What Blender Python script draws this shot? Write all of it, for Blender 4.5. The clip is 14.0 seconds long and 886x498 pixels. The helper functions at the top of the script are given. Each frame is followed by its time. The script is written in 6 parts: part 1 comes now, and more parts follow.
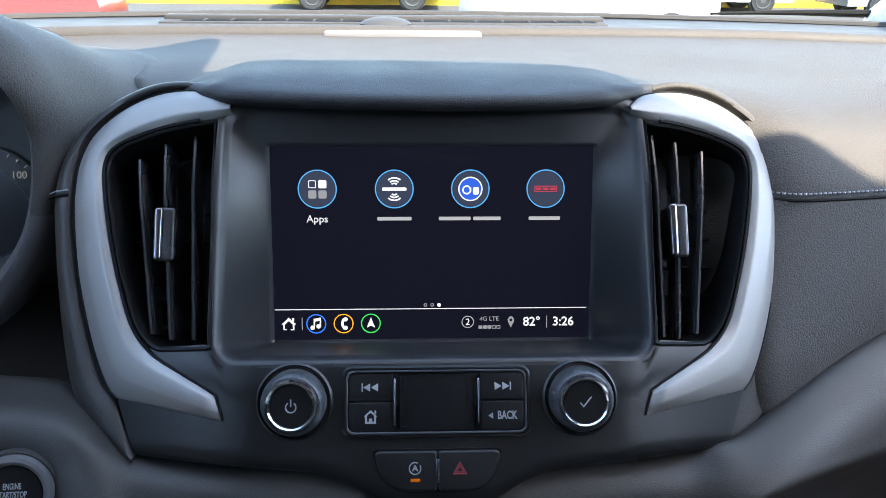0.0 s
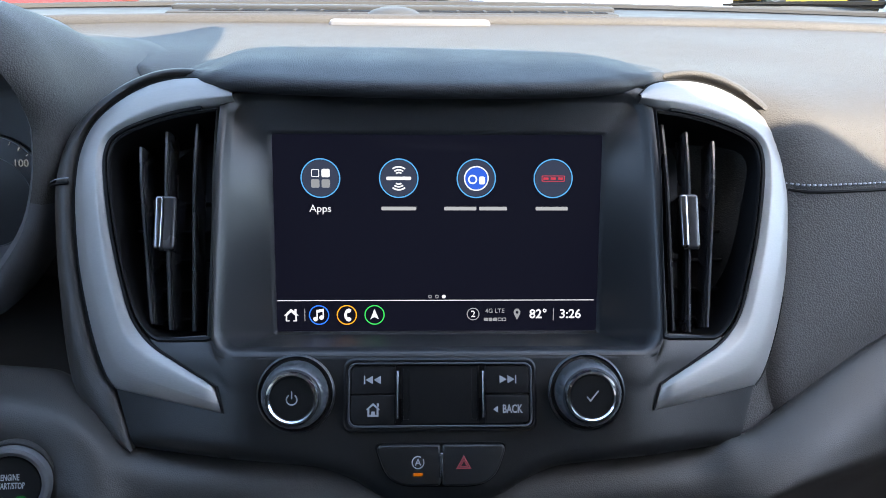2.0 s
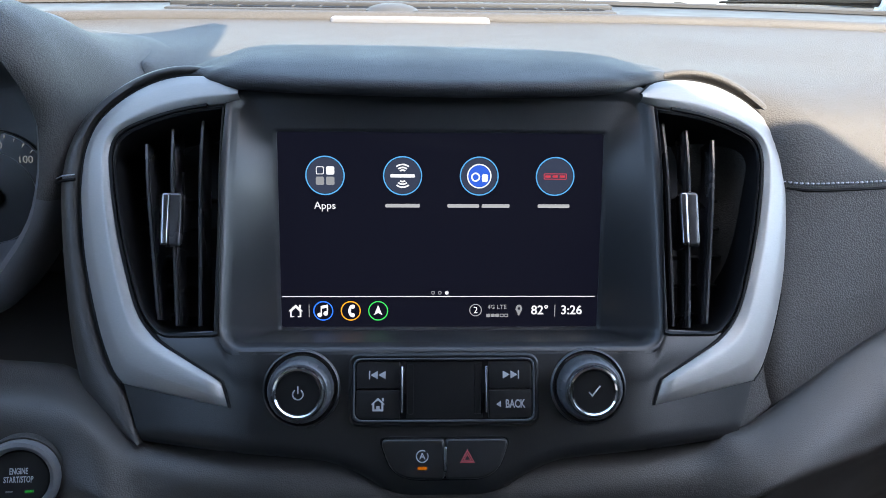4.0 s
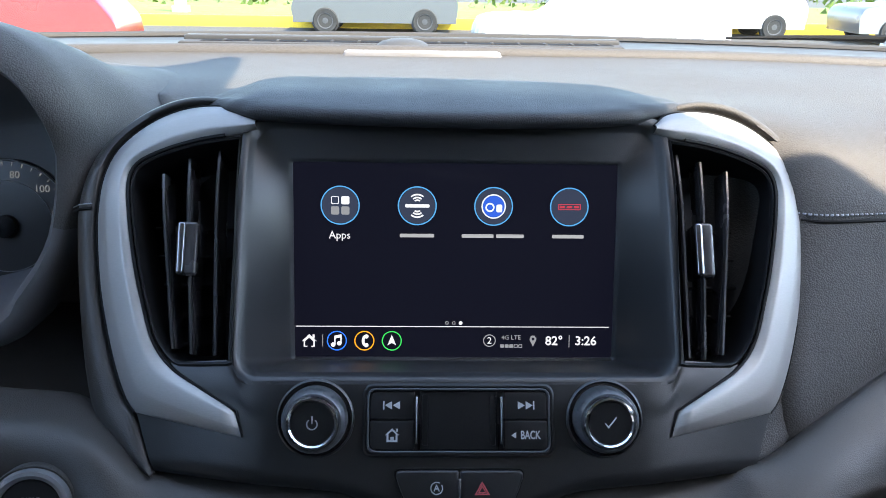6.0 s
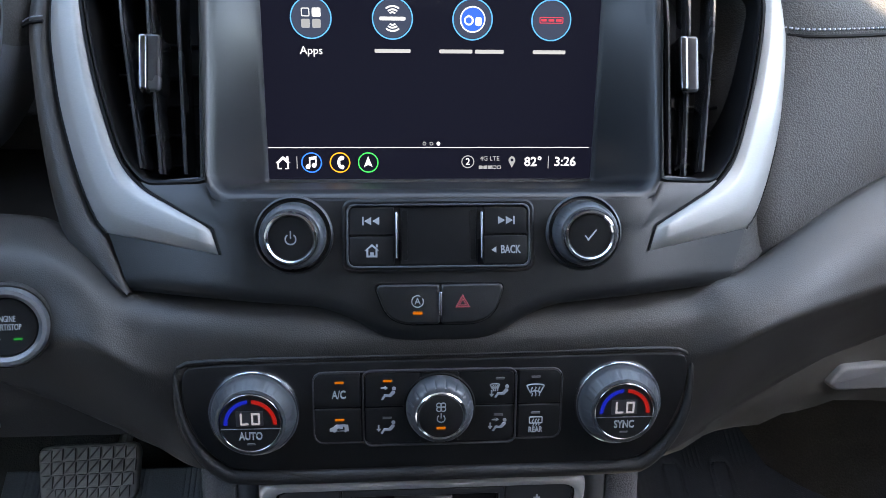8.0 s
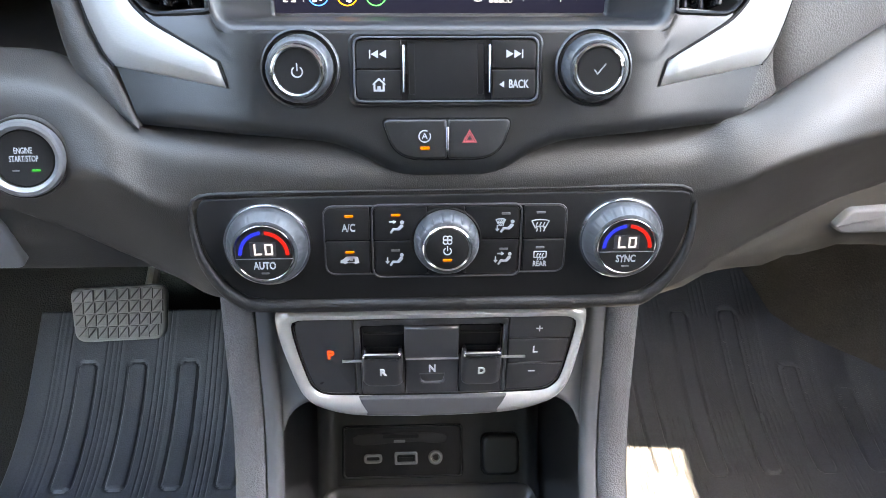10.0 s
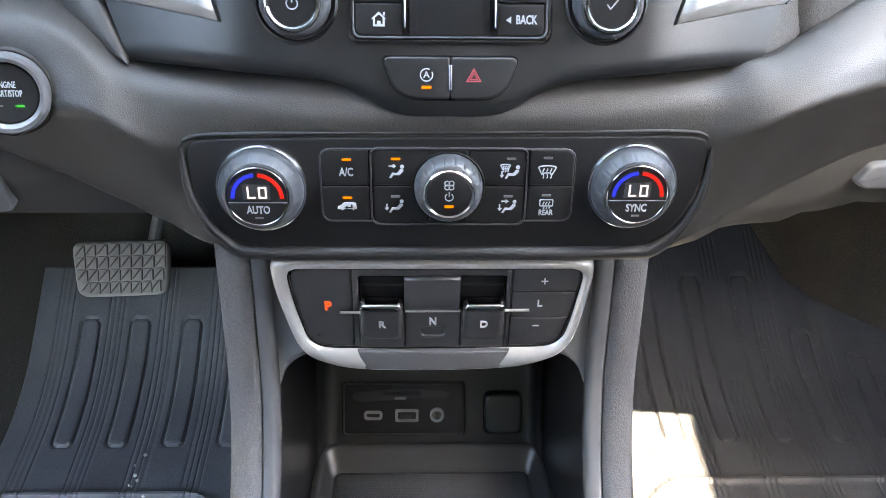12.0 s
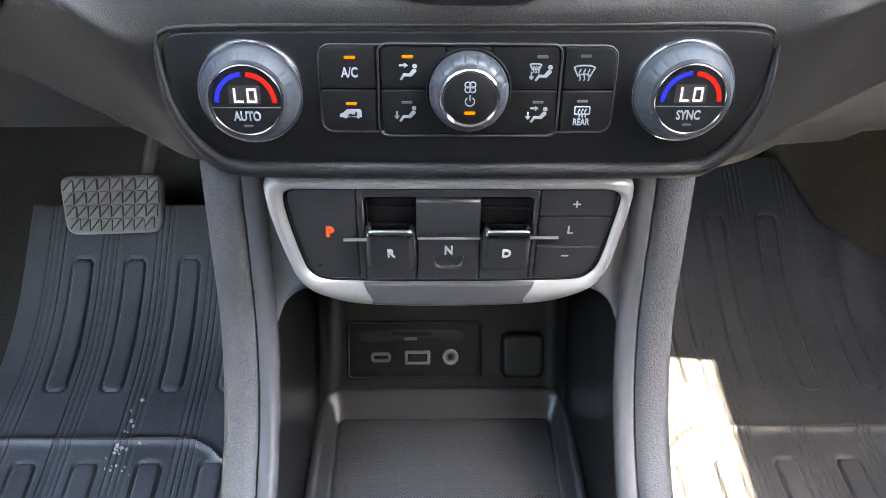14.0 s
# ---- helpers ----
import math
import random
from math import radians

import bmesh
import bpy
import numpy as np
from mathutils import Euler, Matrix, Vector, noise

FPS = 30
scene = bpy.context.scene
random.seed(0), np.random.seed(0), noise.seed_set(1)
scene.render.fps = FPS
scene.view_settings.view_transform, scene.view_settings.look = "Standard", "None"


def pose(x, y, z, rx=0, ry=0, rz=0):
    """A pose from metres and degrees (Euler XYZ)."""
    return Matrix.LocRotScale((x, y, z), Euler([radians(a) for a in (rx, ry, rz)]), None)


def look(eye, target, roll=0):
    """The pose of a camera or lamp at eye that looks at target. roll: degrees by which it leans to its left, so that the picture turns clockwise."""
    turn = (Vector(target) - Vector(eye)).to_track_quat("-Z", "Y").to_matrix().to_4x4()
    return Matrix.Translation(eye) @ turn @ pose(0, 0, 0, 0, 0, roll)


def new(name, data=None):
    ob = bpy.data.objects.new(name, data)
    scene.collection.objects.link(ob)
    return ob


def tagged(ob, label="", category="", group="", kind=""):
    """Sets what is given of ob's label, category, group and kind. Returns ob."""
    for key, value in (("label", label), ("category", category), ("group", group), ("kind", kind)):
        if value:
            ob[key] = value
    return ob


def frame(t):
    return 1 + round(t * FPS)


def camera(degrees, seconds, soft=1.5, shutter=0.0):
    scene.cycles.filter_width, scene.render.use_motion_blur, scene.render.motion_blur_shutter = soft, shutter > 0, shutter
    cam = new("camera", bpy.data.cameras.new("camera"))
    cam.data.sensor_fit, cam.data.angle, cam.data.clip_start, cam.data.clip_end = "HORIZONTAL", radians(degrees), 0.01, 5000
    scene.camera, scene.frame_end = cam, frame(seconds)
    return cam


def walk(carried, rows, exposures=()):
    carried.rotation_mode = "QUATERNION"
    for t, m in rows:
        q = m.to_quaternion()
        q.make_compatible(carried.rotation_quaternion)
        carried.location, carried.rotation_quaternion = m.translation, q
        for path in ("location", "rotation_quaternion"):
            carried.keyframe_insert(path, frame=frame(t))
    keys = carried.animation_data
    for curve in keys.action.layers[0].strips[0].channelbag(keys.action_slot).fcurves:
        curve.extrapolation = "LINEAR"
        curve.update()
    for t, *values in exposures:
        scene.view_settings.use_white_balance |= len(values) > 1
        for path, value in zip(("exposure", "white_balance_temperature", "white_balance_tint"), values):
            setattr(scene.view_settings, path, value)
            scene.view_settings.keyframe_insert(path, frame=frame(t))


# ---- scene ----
cam = camera(59.0, 14.0, soft=0.7)
# seconds, eye, then yaw, pitch and roll in degrees
PATH = [
    (0.0, -0.012, -0.3977, 0.7767, -2.54, -21.85, 0.64),
    (0.5, -0.0122, -0.4005, 0.7759, -2.28, -21.32, 0.57),
    (1.0, -0.0087, -0.4009, 0.7734, -2.06, -20.82, 0.56),
    (1.5, -0.0118, -0.3945, 0.7741, -1.97, -21.77, 0.76),
    (2.0, -0.0095, -0.3912, 0.7724, -1.82, -22.33, 0.65),
    (4.3, -0.0164, -0.3959, 0.7756, -2.3, -22.65, 0.96),
    (4.5, -0.0178, -0.3964, 0.7761, -2.23, -22.14, 0.94),
    (5.0, -0.019, -0.3988, 0.7764, -2.17, -20.91, 1.09),
    (5.5, -0.0173, -0.3987, 0.7762, -1.96, -20.35, 1.01),
    (6.0, -0.019, -0.3961, 0.7731, -1.78, -20.21, 1.0),
    (6.5, -0.0179, -0.3926, 0.7726, -1.76, -20.31, 0.9),
    (7.0, -0.0136, -0.3899, 0.7721, -1.77, -20.29, 0.51),
    (7.5, -0.0116, -0.3904, 0.7697, -1.87, -21.42, 0.27),
    (7.7, -0.0159, -0.393, 0.7624, -2.95, -23.73, 0.7),
    (7.8, -0.0194, -0.3951, 0.7564, -3.56, -25.42, 0.93),
    (7.9, -0.023, -0.3973, 0.7503, -4.15, -27.71, 1.28),
    (8.0, -0.0250, -0.399, 0.7460, -4.77, -29.72, 1.80),
    (8.2, -0.0222, -0.3998, 0.7470, -4.72, -31.50, 1.73),
    (10.3, -0.0175, -0.4112, 0.7376, -3.17, -40.2, 1.27),
    (10.5, -0.0154, -0.4113, 0.737, -3.1, -40.18, 1.2),
    (11.0, -0.0143, -0.4105, 0.7346, -2.73, -40.18, 1.25),
    (11.5, -0.0133, -0.4102, 0.7342, -2.43, -40.24, 1.34),
    (12.0, -0.0135, -0.4048, 0.7199, -2.27, -42.19, 1.46),
    (12.4, -0.0153, -0.3889, 0.6889, -2.43, -45.1, 1.5),
    (12.5, -0.0157, -0.3824, 0.6825, -2.43, -45.79, 1.45),
    (13.0, -0.015, -0.3763, 0.6756, -2.43, -45.78, 1.28),
    (13.5, -0.0146, -0.3769, 0.6763, -2.17, -45.89, 1.19),
    (14.0, -0.0176, -0.3775, 0.6751, -1.83, -45.83, 1.3),
]
EXPOSURES = [(0.0, 3.85, 7000, 9), (7.5, 3.8, 7000, 9), (7.8, 4.0, 7200, 9), (8.0, 4.4, 7400, 9), (8.2, 5.2, 7800, 9), (8.6, 5.7, 8400, 10), (10.3, 5.92, 8700, 10), (11.6, 5.92, 8700, 10), (12.0, 5.85, 8700, 10), (12.5, 5.82, 8700, 10), (14.0, 5.85, 8700, 10)]
walk(cam, [(t, pose(x, y, z, 90 + pitch, 0, yaw) @ pose(0, 0, 0, 0, 0, roll)) for t, x, y, z, yaw, pitch, roll in PATH], EXPOSURES)

# ---- light ----
SUN = Vector((0.48, -0.43, 1.0)).normalized()
sky = bpy.data.worlds.new("sky")
scene.world = sky
sky.use_nodes = True
wn = sky.node_tree.nodes
sky_tex = wn.new("ShaderNodeTexSky")
sky_tex.sky_type, sky_tex.sun_disc = "NISHITA", False
sky_tex.sun_elevation = math.asin(SUN.z)
sky_tex.sun_rotation = math.atan2(SUN.x, SUN.y)
sky.node_tree.links.new(sky_tex.outputs[0], wn["Background"].inputs[0])
wn["Background"].inputs[1].default_value = 0.15
sun_data = bpy.data.lights.new("sun", "SUN")
sun_data.energy, sun_data.angle, sun_data.color = 1.7, radians(0.53), (1.0, 0.87, 0.71)
sun = new("sun", sun_data)
sun.matrix_world = look((0, 0, 0), -SUN)


# ---- materials ----
def mat(name, color, rough=0.5, metal=0.0, grain=0.0, size=0.001, vary=0.12, patch=0.05, coat=0.0, stretch=(1, 1, 1), cells=False, spec=0.5):
    """A surface with two scales of unevenness. grain: height of the relief in metres; size: its width; patch: width of the cloudy stains."""
    m = bpy.data.materials.new(name)
    m.use_nodes = True
    n, link = m.node_tree.nodes, m.node_tree.links.new
    b = n["Principled BSDF"]
    b.inputs["Metallic"].default_value = metal
    b.inputs["Coat Weight"].default_value = coat
    b.inputs["Specular IOR Level"].default_value = spec
    co = n.new("ShaderNodeTexCoord")
    mp = n.new("ShaderNodeMapping")
    mp.inputs["Scale"].default_value = stretch
    link(co.outputs["Object"], mp.inputs[0])
    big = n.new("ShaderNodeTexNoise")
    big.inputs["Scale"].default_value, big.inputs["Detail"].default_value = 1 / patch, 5
    link(co.outputs["Object"], big.inputs[0])
    fine = n.new("ShaderNodeTexNoise")
    fine.inputs["Scale"].default_value, fine.inputs["Detail"].default_value = 1 / size, 3
    link(mp.outputs[0], fine.inputs[0])
    add = n.new("ShaderNodeMath")
    add.operation = "ADD"
    link(big.outputs[0], add.inputs[0])
    link(fine.outputs[0], add.inputs[1])
    ramp = n.new("ShaderNodeMapRange")
    ramp.inputs[1].default_value, ramp.inputs[2].default_value = 0.6, 1.4
    ramp.inputs[3].default_value, ramp.inputs[4].default_value = 1 - vary, 1 + vary
    link(add.outputs[0], ramp.inputs[0])
    mul = n.new("ShaderNodeVectorMath")
    mul.operation = "SCALE"
    mul.inputs[0].default_value = color
    link(ramp.outputs[0], mul.inputs["Scale"])
    link(mul.outputs[0], b.inputs["Base Color"])
    rr = n.new("ShaderNodeMapRange")
    rr.inputs[1].default_value, rr.inputs[2].default_value = 0.3, 0.7
    rr.inputs[3].default_value, rr.inputs[4].default_value = max(0.02, rough - 0.06), min(1, rough + 0.06)
    link(big.outputs[0], rr.inputs[0])
    link(rr.outputs[0], b.inputs["Roughness"])
    if grain:
        bump = n.new("ShaderNodeBump")
        bump.inputs["Strength"].default_value, bump.inputs["Distance"].default_value = 1.0, grain
        if cells:
            vo = n.new("ShaderNodeTexVoronoi")
            vo.feature = "F1"
            vo.inputs["Scale"].default_value = 1 / (size * 1.6)
            warp = n.new("ShaderNodeVectorMath")
            warp.operation = "MULTIPLY_ADD"
            warp.inputs[1].default_value = (size, size, size)
            link(fine.outputs[1], warp.inputs[0])
            link(mp.outputs[0], warp.inputs[2])
            link(warp.outputs[0], vo.inputs["Vector"])
            link(vo.outputs["Distance"], bump.inputs["Height"])
            bump.invert = True
            groove = n.new("ShaderNodeMapRange")
            groove.inputs[1].default_value, groove.inputs[2].default_value = 0.15, 0.75
            groove.inputs[3].default_value, groove.inputs[4].default_value = 1.10, 0.80
            link(vo.outputs["Distance"], groove.inputs[0])
            deep = n.new("ShaderNodeVectorMath")
            deep.operation = "SCALE"
            link(mul.outputs[0], deep.inputs[0])
            link(groove.outputs[0], deep.inputs["Scale"])
            link(deep.outputs[0], b.inputs["Base Color"])
        else:
            link(fine.outputs[0], bump.inputs["Height"])
        link(bump.outputs[0], b.inputs["Normal"])
    return m


def glow(name, color, strength, rough=0.3):
    m = bpy.data.materials.new(name)
    m.use_nodes = True
    b = m.node_tree.nodes["Principled BSDF"]
    b.inputs["Base Color"].default_value = (0.004, 0.004, 0.004, 1)
    b.inputs["Roughness"].default_value = rough
    b.inputs["Specular IOR Level"].default_value = 0.06
    b.inputs["Emission Color"].default_value = (*color, 1)
    b.inputs["Emission Strength"].default_value = strength * 0.098
    return m


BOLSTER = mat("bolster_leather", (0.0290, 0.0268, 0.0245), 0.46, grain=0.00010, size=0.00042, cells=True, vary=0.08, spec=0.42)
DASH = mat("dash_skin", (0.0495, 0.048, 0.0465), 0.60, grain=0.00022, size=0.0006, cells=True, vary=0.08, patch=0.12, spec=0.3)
FASCIA = mat("soft_black_plastic", (0.0082, 0.0086, 0.0093), 0.37, grain=0.00005, size=0.0006, vary=0.1, spec=0.52)
# The fascia plastic made lighter, with skylight on the recess walls put into it.
RECESS = mat("lit_screen_frame_plastic", (0.0150, 0.0160, 0.0178), 0.42, grain=0.00005, size=0.0006, vary=0.1, spec=0.55)
PANEL = mat("matte_black_plastic", (0.0085, 0.0085, 0.009), 0.45, grain=0.00004, size=0.0005, vary=0.12, spec=0.18)
BUTTON = mat("button_plastic", (0.0105, 0.0105, 0.011), 0.42, grain=0.00003, size=0.0005, vary=0.08, spec=0.24)
VOID = mat("deep_black_plastic", (0.006, 0.006, 0.0065), 0.6, vary=0.1, spec=0.12)
SURROUND = mat("dark_surround_plastic", (0.066, 0.069, 0.076), 0.5, grain=0.00008, size=0.0008, vary=0.1)
VANE = mat("vane_plastic", (0.030, 0.030, 0.032), 0.25, vary=0.08, spec=0.6)
RIM = mat("dark_rim_plastic", (0.022, 0.022, 0.024), 0.38, vary=0.08, spec=0.4)
RAIL_GREY = mat("console_frame_plastic", (0.084, 0.086, 0.091), 0.40, grain=0.00003, size=0.0006, vary=0.08)
SILVER = mat("satin_silver", (0.275, 0.270, 0.263), 0.50, metal=0.5, grain=0.00004, size=0.0007, stretch=(0.05, 1, 1), vary=0.05)
BEZEL = mat("satin_bezel", (0.17, 0.172, 0.178), 0.42, metal=0.6, grain=0.00003, size=0.0006, vary=0.05)
CHROME = mat("chrome", (0.68, 0.69, 0.71), 0.12, metal=1.0, vary=0.02)
DARK_CHROME = mat("dark_chrome", (0.22, 0.225, 0.24), 0.2, metal=1.0, vary=0.03)
KNOB_GREY = mat("translucent_grey_ring", (0.054, 0.058, 0.064), 0.33, vary=0.06)
SATIN = mat("satin_graphite", (0.150, 0.154, 0.162), 0.45, grain=0.00003, size=0.0006, vary=0.08)
SHIFT_SILVER = mat("matte_silver", (0.52, 0.51, 0.495), 0.38, metal=0.6, grain=0.00003, size=0.0006, vary=0.05)
GREY_TRIM = mat("grey_port_trim", (0.15, 0.15, 0.15), 0.45, vary=0.06)
LEGEND = mat("legend_white", (0.345, 0.355, 0.37), 0.5, vary=0.04)
SHIFT_LEGEND = mat("selector_legend", (0.58, 0.59, 0.60), 0.5, vary=0.04)
DIM_LEGEND = mat("legend_grey", (0.09, 0.09, 0.09), 0.5, vary=0.04)
RED_LEGEND = mat("legend_red", (0.30, 0.045, 0.055), 0.5, vary=0.04)
THREAD = mat("pale_thread", (0.27, 0.285, 0.31), 0.7, vary=0.15)
MAT_RUBBER = mat("mat_rubber", (0.064, 0.070, 0.086), 0.48, grain=0.0003, size=0.0016, vary=0.28, patch=0.05)
PEDAL_RUBBER = mat("pedal_rubber", (0.150, 0.150, 0.156), 0.62, grain=0.0001, size=0.001, vary=0.15)
STEEL = mat("worn_steel", (0.5, 0.5, 0.5), 0.35, metal=1.0, vary=0.2)
CARPET = mat("carpet", (0.022, 0.021, 0.020), 0.95, grain=0.0015, size=0.002, vary=0.3)
DOOR = mat("door_trim", (0.055, 0.057, 0.060), 0.6, grain=0.00015, size=0.001, vary=0.12)
KNEE = mat("dark_knee_plastic", (0.030, 0.028, 0.026), 0.55, grain=0.00015, size=0.001, vary=0.12, spec=0.3)
PALE_GREY = mat("pale_grey_plastic", (0.105, 0.109, 0.117), 0.45, grain=0.00008, size=0.0008, vary=0.08)
# The floor carpet again, with warm bounced sunlight put into its colour.
CARPET_LIT = mat("lit_carpet", (0.095, 0.086, 0.074), 0.95, grain=0.0015, size=0.002, vary=0.25)
# Bolster leather darkened, so the shade on the rolled lip is in the colour.
LIP = mat("shaded_lip_leather", (0.013, 0.013, 0.0132), 0.42, grain=0.00012, size=0.0005, cells=True, vary=0.08, spec=0.4)
TRIM_DARK = mat("hard_grey_plastic", (0.040, 0.0375, 0.033), 0.5, grain=0.00015, size=0.001, vary=0.12)
# Unseen roof lining, kept pale so that more light bounces into the cabin.
HEADLINER = mat("headliner", (0.72, 0.70, 0.66), 0.95, grain=0.0004, size=0.002)
HOOD = mat("hood_leather", (0.026, 0.0275, 0.0305), 0.55, grain=0.0002, size=0.0005, cells=True, vary=0.10, spec=0.3)
HARD = mat("defroster_plastic", (0.034, 0.035, 0.036), 0.58, grain=0.0001, size=0.001, vary=0.1, spec=0.3)
BIN = mat("bin_plastic", (0.0085, 0.0087, 0.0094), 0.32, grain=0.00005, size=0.0006, vary=0.1, spec=0.36)
SIDE_LEATHER = mat("console_leather", (0.086, 0.086, 0.090), 0.42, grain=0.0003, size=0.0006, cells=True, vary=0.12)
BIN_LINER = mat("dotted_rubber", (0.044, 0.045, 0.047), 0.5, grain=0.0002, size=0.0014, vary=0.1, spec=0.3)
BAR_GREY = mat("foot_bar_plastic", (0.076, 0.076, 0.080), 0.36, grain=0.00003, size=0.0006, vary=0.08)
SHIFT_BLACK = mat("selector_plastic", (0.030, 0.030, 0.032), 0.32, grain=0.00003, size=0.0005, vary=0.08, spec=0.55)
PALE_CHROME = mat("brushed_chrome", (0.80, 0.80, 0.81), 0.30, metal=0.9, vary=0.03)
TRAY = mat("tray_plastic", (0.017, 0.0173, 0.0185), 0.34, grain=0.00005, size=0.0006, vary=0.1, spec=0.45)
DOT = mat("rubber_dots", (0.072, 0.073, 0.076), 0.5, vary=0.1)
DUST = mat("pale_dirt", (0.5, 0.5, 0.5), 0.9, vary=0.2)
ASPHALT = mat("asphalt", (0.06, 0.06, 0.062), 0.9, grain=0.004, size=0.015, patch=1.5, vary=0.25)
KERB_YELLOW = mat("yellow_paint", (0.75, 0.52, 0.04), 0.7, grain=0.002, size=0.02, patch=0.5)
GRASS = mat("grass", (0.16, 0.22, 0.05), 0.9, grain=0.02, size=0.05, patch=0.8, vary=0.4)
LEAF = mat("leaf", (0.10, 0.15, 0.03), 0.6, size=0.3, vary=0.4)
TAN_WALL = mat("tan_stucco", (0.52, 0.46, 0.34), 0.85, grain=0.003, size=0.02, patch=1.0)
TEAL = mat("pale_teal_paint", (0.35, 0.52, 0.48), 0.5, patch=0.5)
CAR_RED = mat("red_car_paint", (0.22, 0.008, 0.012), 0.3, coat=0.5, patch=1.0, vary=0.04)
CAR_WHITE = mat("white_car_paint", (0.80, 0.80, 0.79), 0.25, coat=0.8, patch=1.0, vary=0.03)
CAR_SILVER = mat("silver_car_paint", (0.085, 0.088, 0.092), 0.4, metal=0.2, coat=0.3, patch=1.0, vary=0.06)
CAR_GREY = mat("grey_car_paint", (0.16, 0.17, 0.19), 0.28, metal=0.4, coat=0.6, patch=1.0, vary=0.03)
CAR_RIM = mat("grey_wheel_rim", (0.10, 0.10, 0.105), 0.45, metal=0.5, patch=0.3, vary=0.1)
TYRE = mat("tyre_rubber", (0.03, 0.03, 0.03), 0.8, vary=0.2)
CAR_GLASS = mat("dark_car_glass", (0.02, 0.025, 0.03), 0.06, vary=0.02)
SCREEN = glow("screen_glass", (0.0045, 0.005, 0.012), 1.0, 0.07)
UI_WHITE = glow("screen_white", (0.86, 0.90, 1.0), 0.85)
UI_CAPTION = glow("screen_caption", (0.6, 0.63, 0.7), 0.6)
UI_GREY = glow("screen_grey", (0.45, 0.48, 0.55), 0.55)
UI_DISC = glow("screen_disc", (0.032, 0.043, 0.080), 1.0)
UI_BLUE = glow("screen_cyan_blue", (0.08, 0.36, 0.75), 0.9)
UI_DEEP = glow("screen_deep_blue", (0.03, 0.12, 0.70), 0.9)
UI_MUSIC = glow("screen_music_blue", (0.02, 0.18, 1.0), 1.0)
UI_ORANGE = glow("screen_orange", (1.0, 0.40, 0.02), 0.9)
UI_GREEN = glow("screen_green", (0.03, 0.60, 0.12), 0.9)
UI_RED = glow("screen_red", (0.75, 0.06, 0.10), 0.7)
LED_AMBER = glow("amber_lamp", (1.0, 0.25, 0.003), 0.30)
LED_GREEN = glow("green_lamp", (0.02, 0.7, 0.10), 0.22)
LED_RED = glow("red_lamp", (1.0, 0.025, 0.02), 0.20)
LED_PARK = glow("park_letter", (1.0, 0.09, 0.03), 0.34)
LED_BLUE = glow("blue_lamp", (0.012, 0.035, 1.0), 0.24)
DIAL_WHITE = glow("dial_white", (0.80, 0.86, 0.95), 0.18)
LED_WHITE = glow("display_white", (0.78, 0.80, 1.0), 0.28)
glass = bpy.data.materials.new("window_glass")
glass.use_nodes = True
gn, gl = glass.node_tree.nodes, glass.node_tree.links.new
gt, gg, gm, gf = gn.new("ShaderNodeBsdfTransparent"), gn.new("ShaderNodeBsdfGlossy"), gn.new("ShaderNodeMixShader"), gn.new("ShaderNodeFresnel")
gt.inputs[0].default_value, gg.inputs["Roughness"].default_value = (0.60, 0.64, 0.62, 1), 0.0
gl(gf.outputs[0], gm.inputs[0]); gl(gt.outputs[0], gm.inputs[1]); gl(gg.outputs[0], gm.inputs[2])
gl(gm.outputs[0], gn["Material Output"].inputs[0])


# ---- building blocks ----
MM = 0.001


def part(name, bm, material, parent=None, label="", sharp=35, solid=0.0, face=None):
    """Links a bmesh as one mesh object under its thing."""
    bmesh.ops.recalc_face_normals(bm, faces=bm.faces[:])
    if solid or face:
        way = Vector(face or (0, -0.6, 0.8))
        if sum((f.normal * f.calc_area() for f in bm.faces), Vector()).dot(way) < 0:
            bmesh.ops.reverse_faces(bm, faces=bm.faces[:])
    me = bpy.data.meshes.new(name)
    bm.to_mesh(me)
    bm.free()
    me.polygons.foreach_set("use_smooth", [len(f.vertices) < 5 for f in me.polygons])
    me.set_sharp_from_angle(angle=radians(sharp))
    me.materials.append(material)
    ob = new(name, me)
    ob.parent = parent
    if label:
        ob["label"] = label
    if solid:
        mod = ob.modifiers.new("thickness", "SOLIDIFY")
        mod.thickness, mod.offset = abs(solid), -1 if solid > 0 else 1
    return ob


def thing(name, label, category, m=None, group="", kind=""):
    ob = new(name)
    ob.empty_display_size = 0.02
    if m is not None:
        ob.matrix_world = m
    return tagged(ob, label, category, group, kind)


def smooth(pts, n, closed=False):
    """n points at even steps along a Catmull-Rom curve through pts."""
    p = np.array(pts, float)
    k = len(p)
    if closed:
        p = np.vstack([p[-1], p, p[0], p[1]])
    else:
        p = np.vstack([2 * p[0] - p[1], p, 2 * p[-1] - p[-2]])
    out = []
    for i in range(1, (k + 1) if closed else k):
        a, b, c, d = p[i - 1], p[i], p[i + 1], p[i + 2]
        for t in np.linspace(0, 1, 24, endpoint=False):
            out.append(0.5 * (2 * b + (c - a) * t + (2 * a - 5 * b + 4 * c - d) * t * t + (3 * b - a - 3 * c + d) * t ** 3))
    out.append(p[-2] if not closed else p[1])
    out = np.array(out)
    far = np.r_[0, np.cumsum(np.linalg.norm(np.diff(out, axis=0), axis=1))]
    at = np.linspace(0, far[-1], n, endpoint=not closed)
    return np.stack([np.interp(at, far, out[:, j]) for j in range(out.shape[1])], 1)


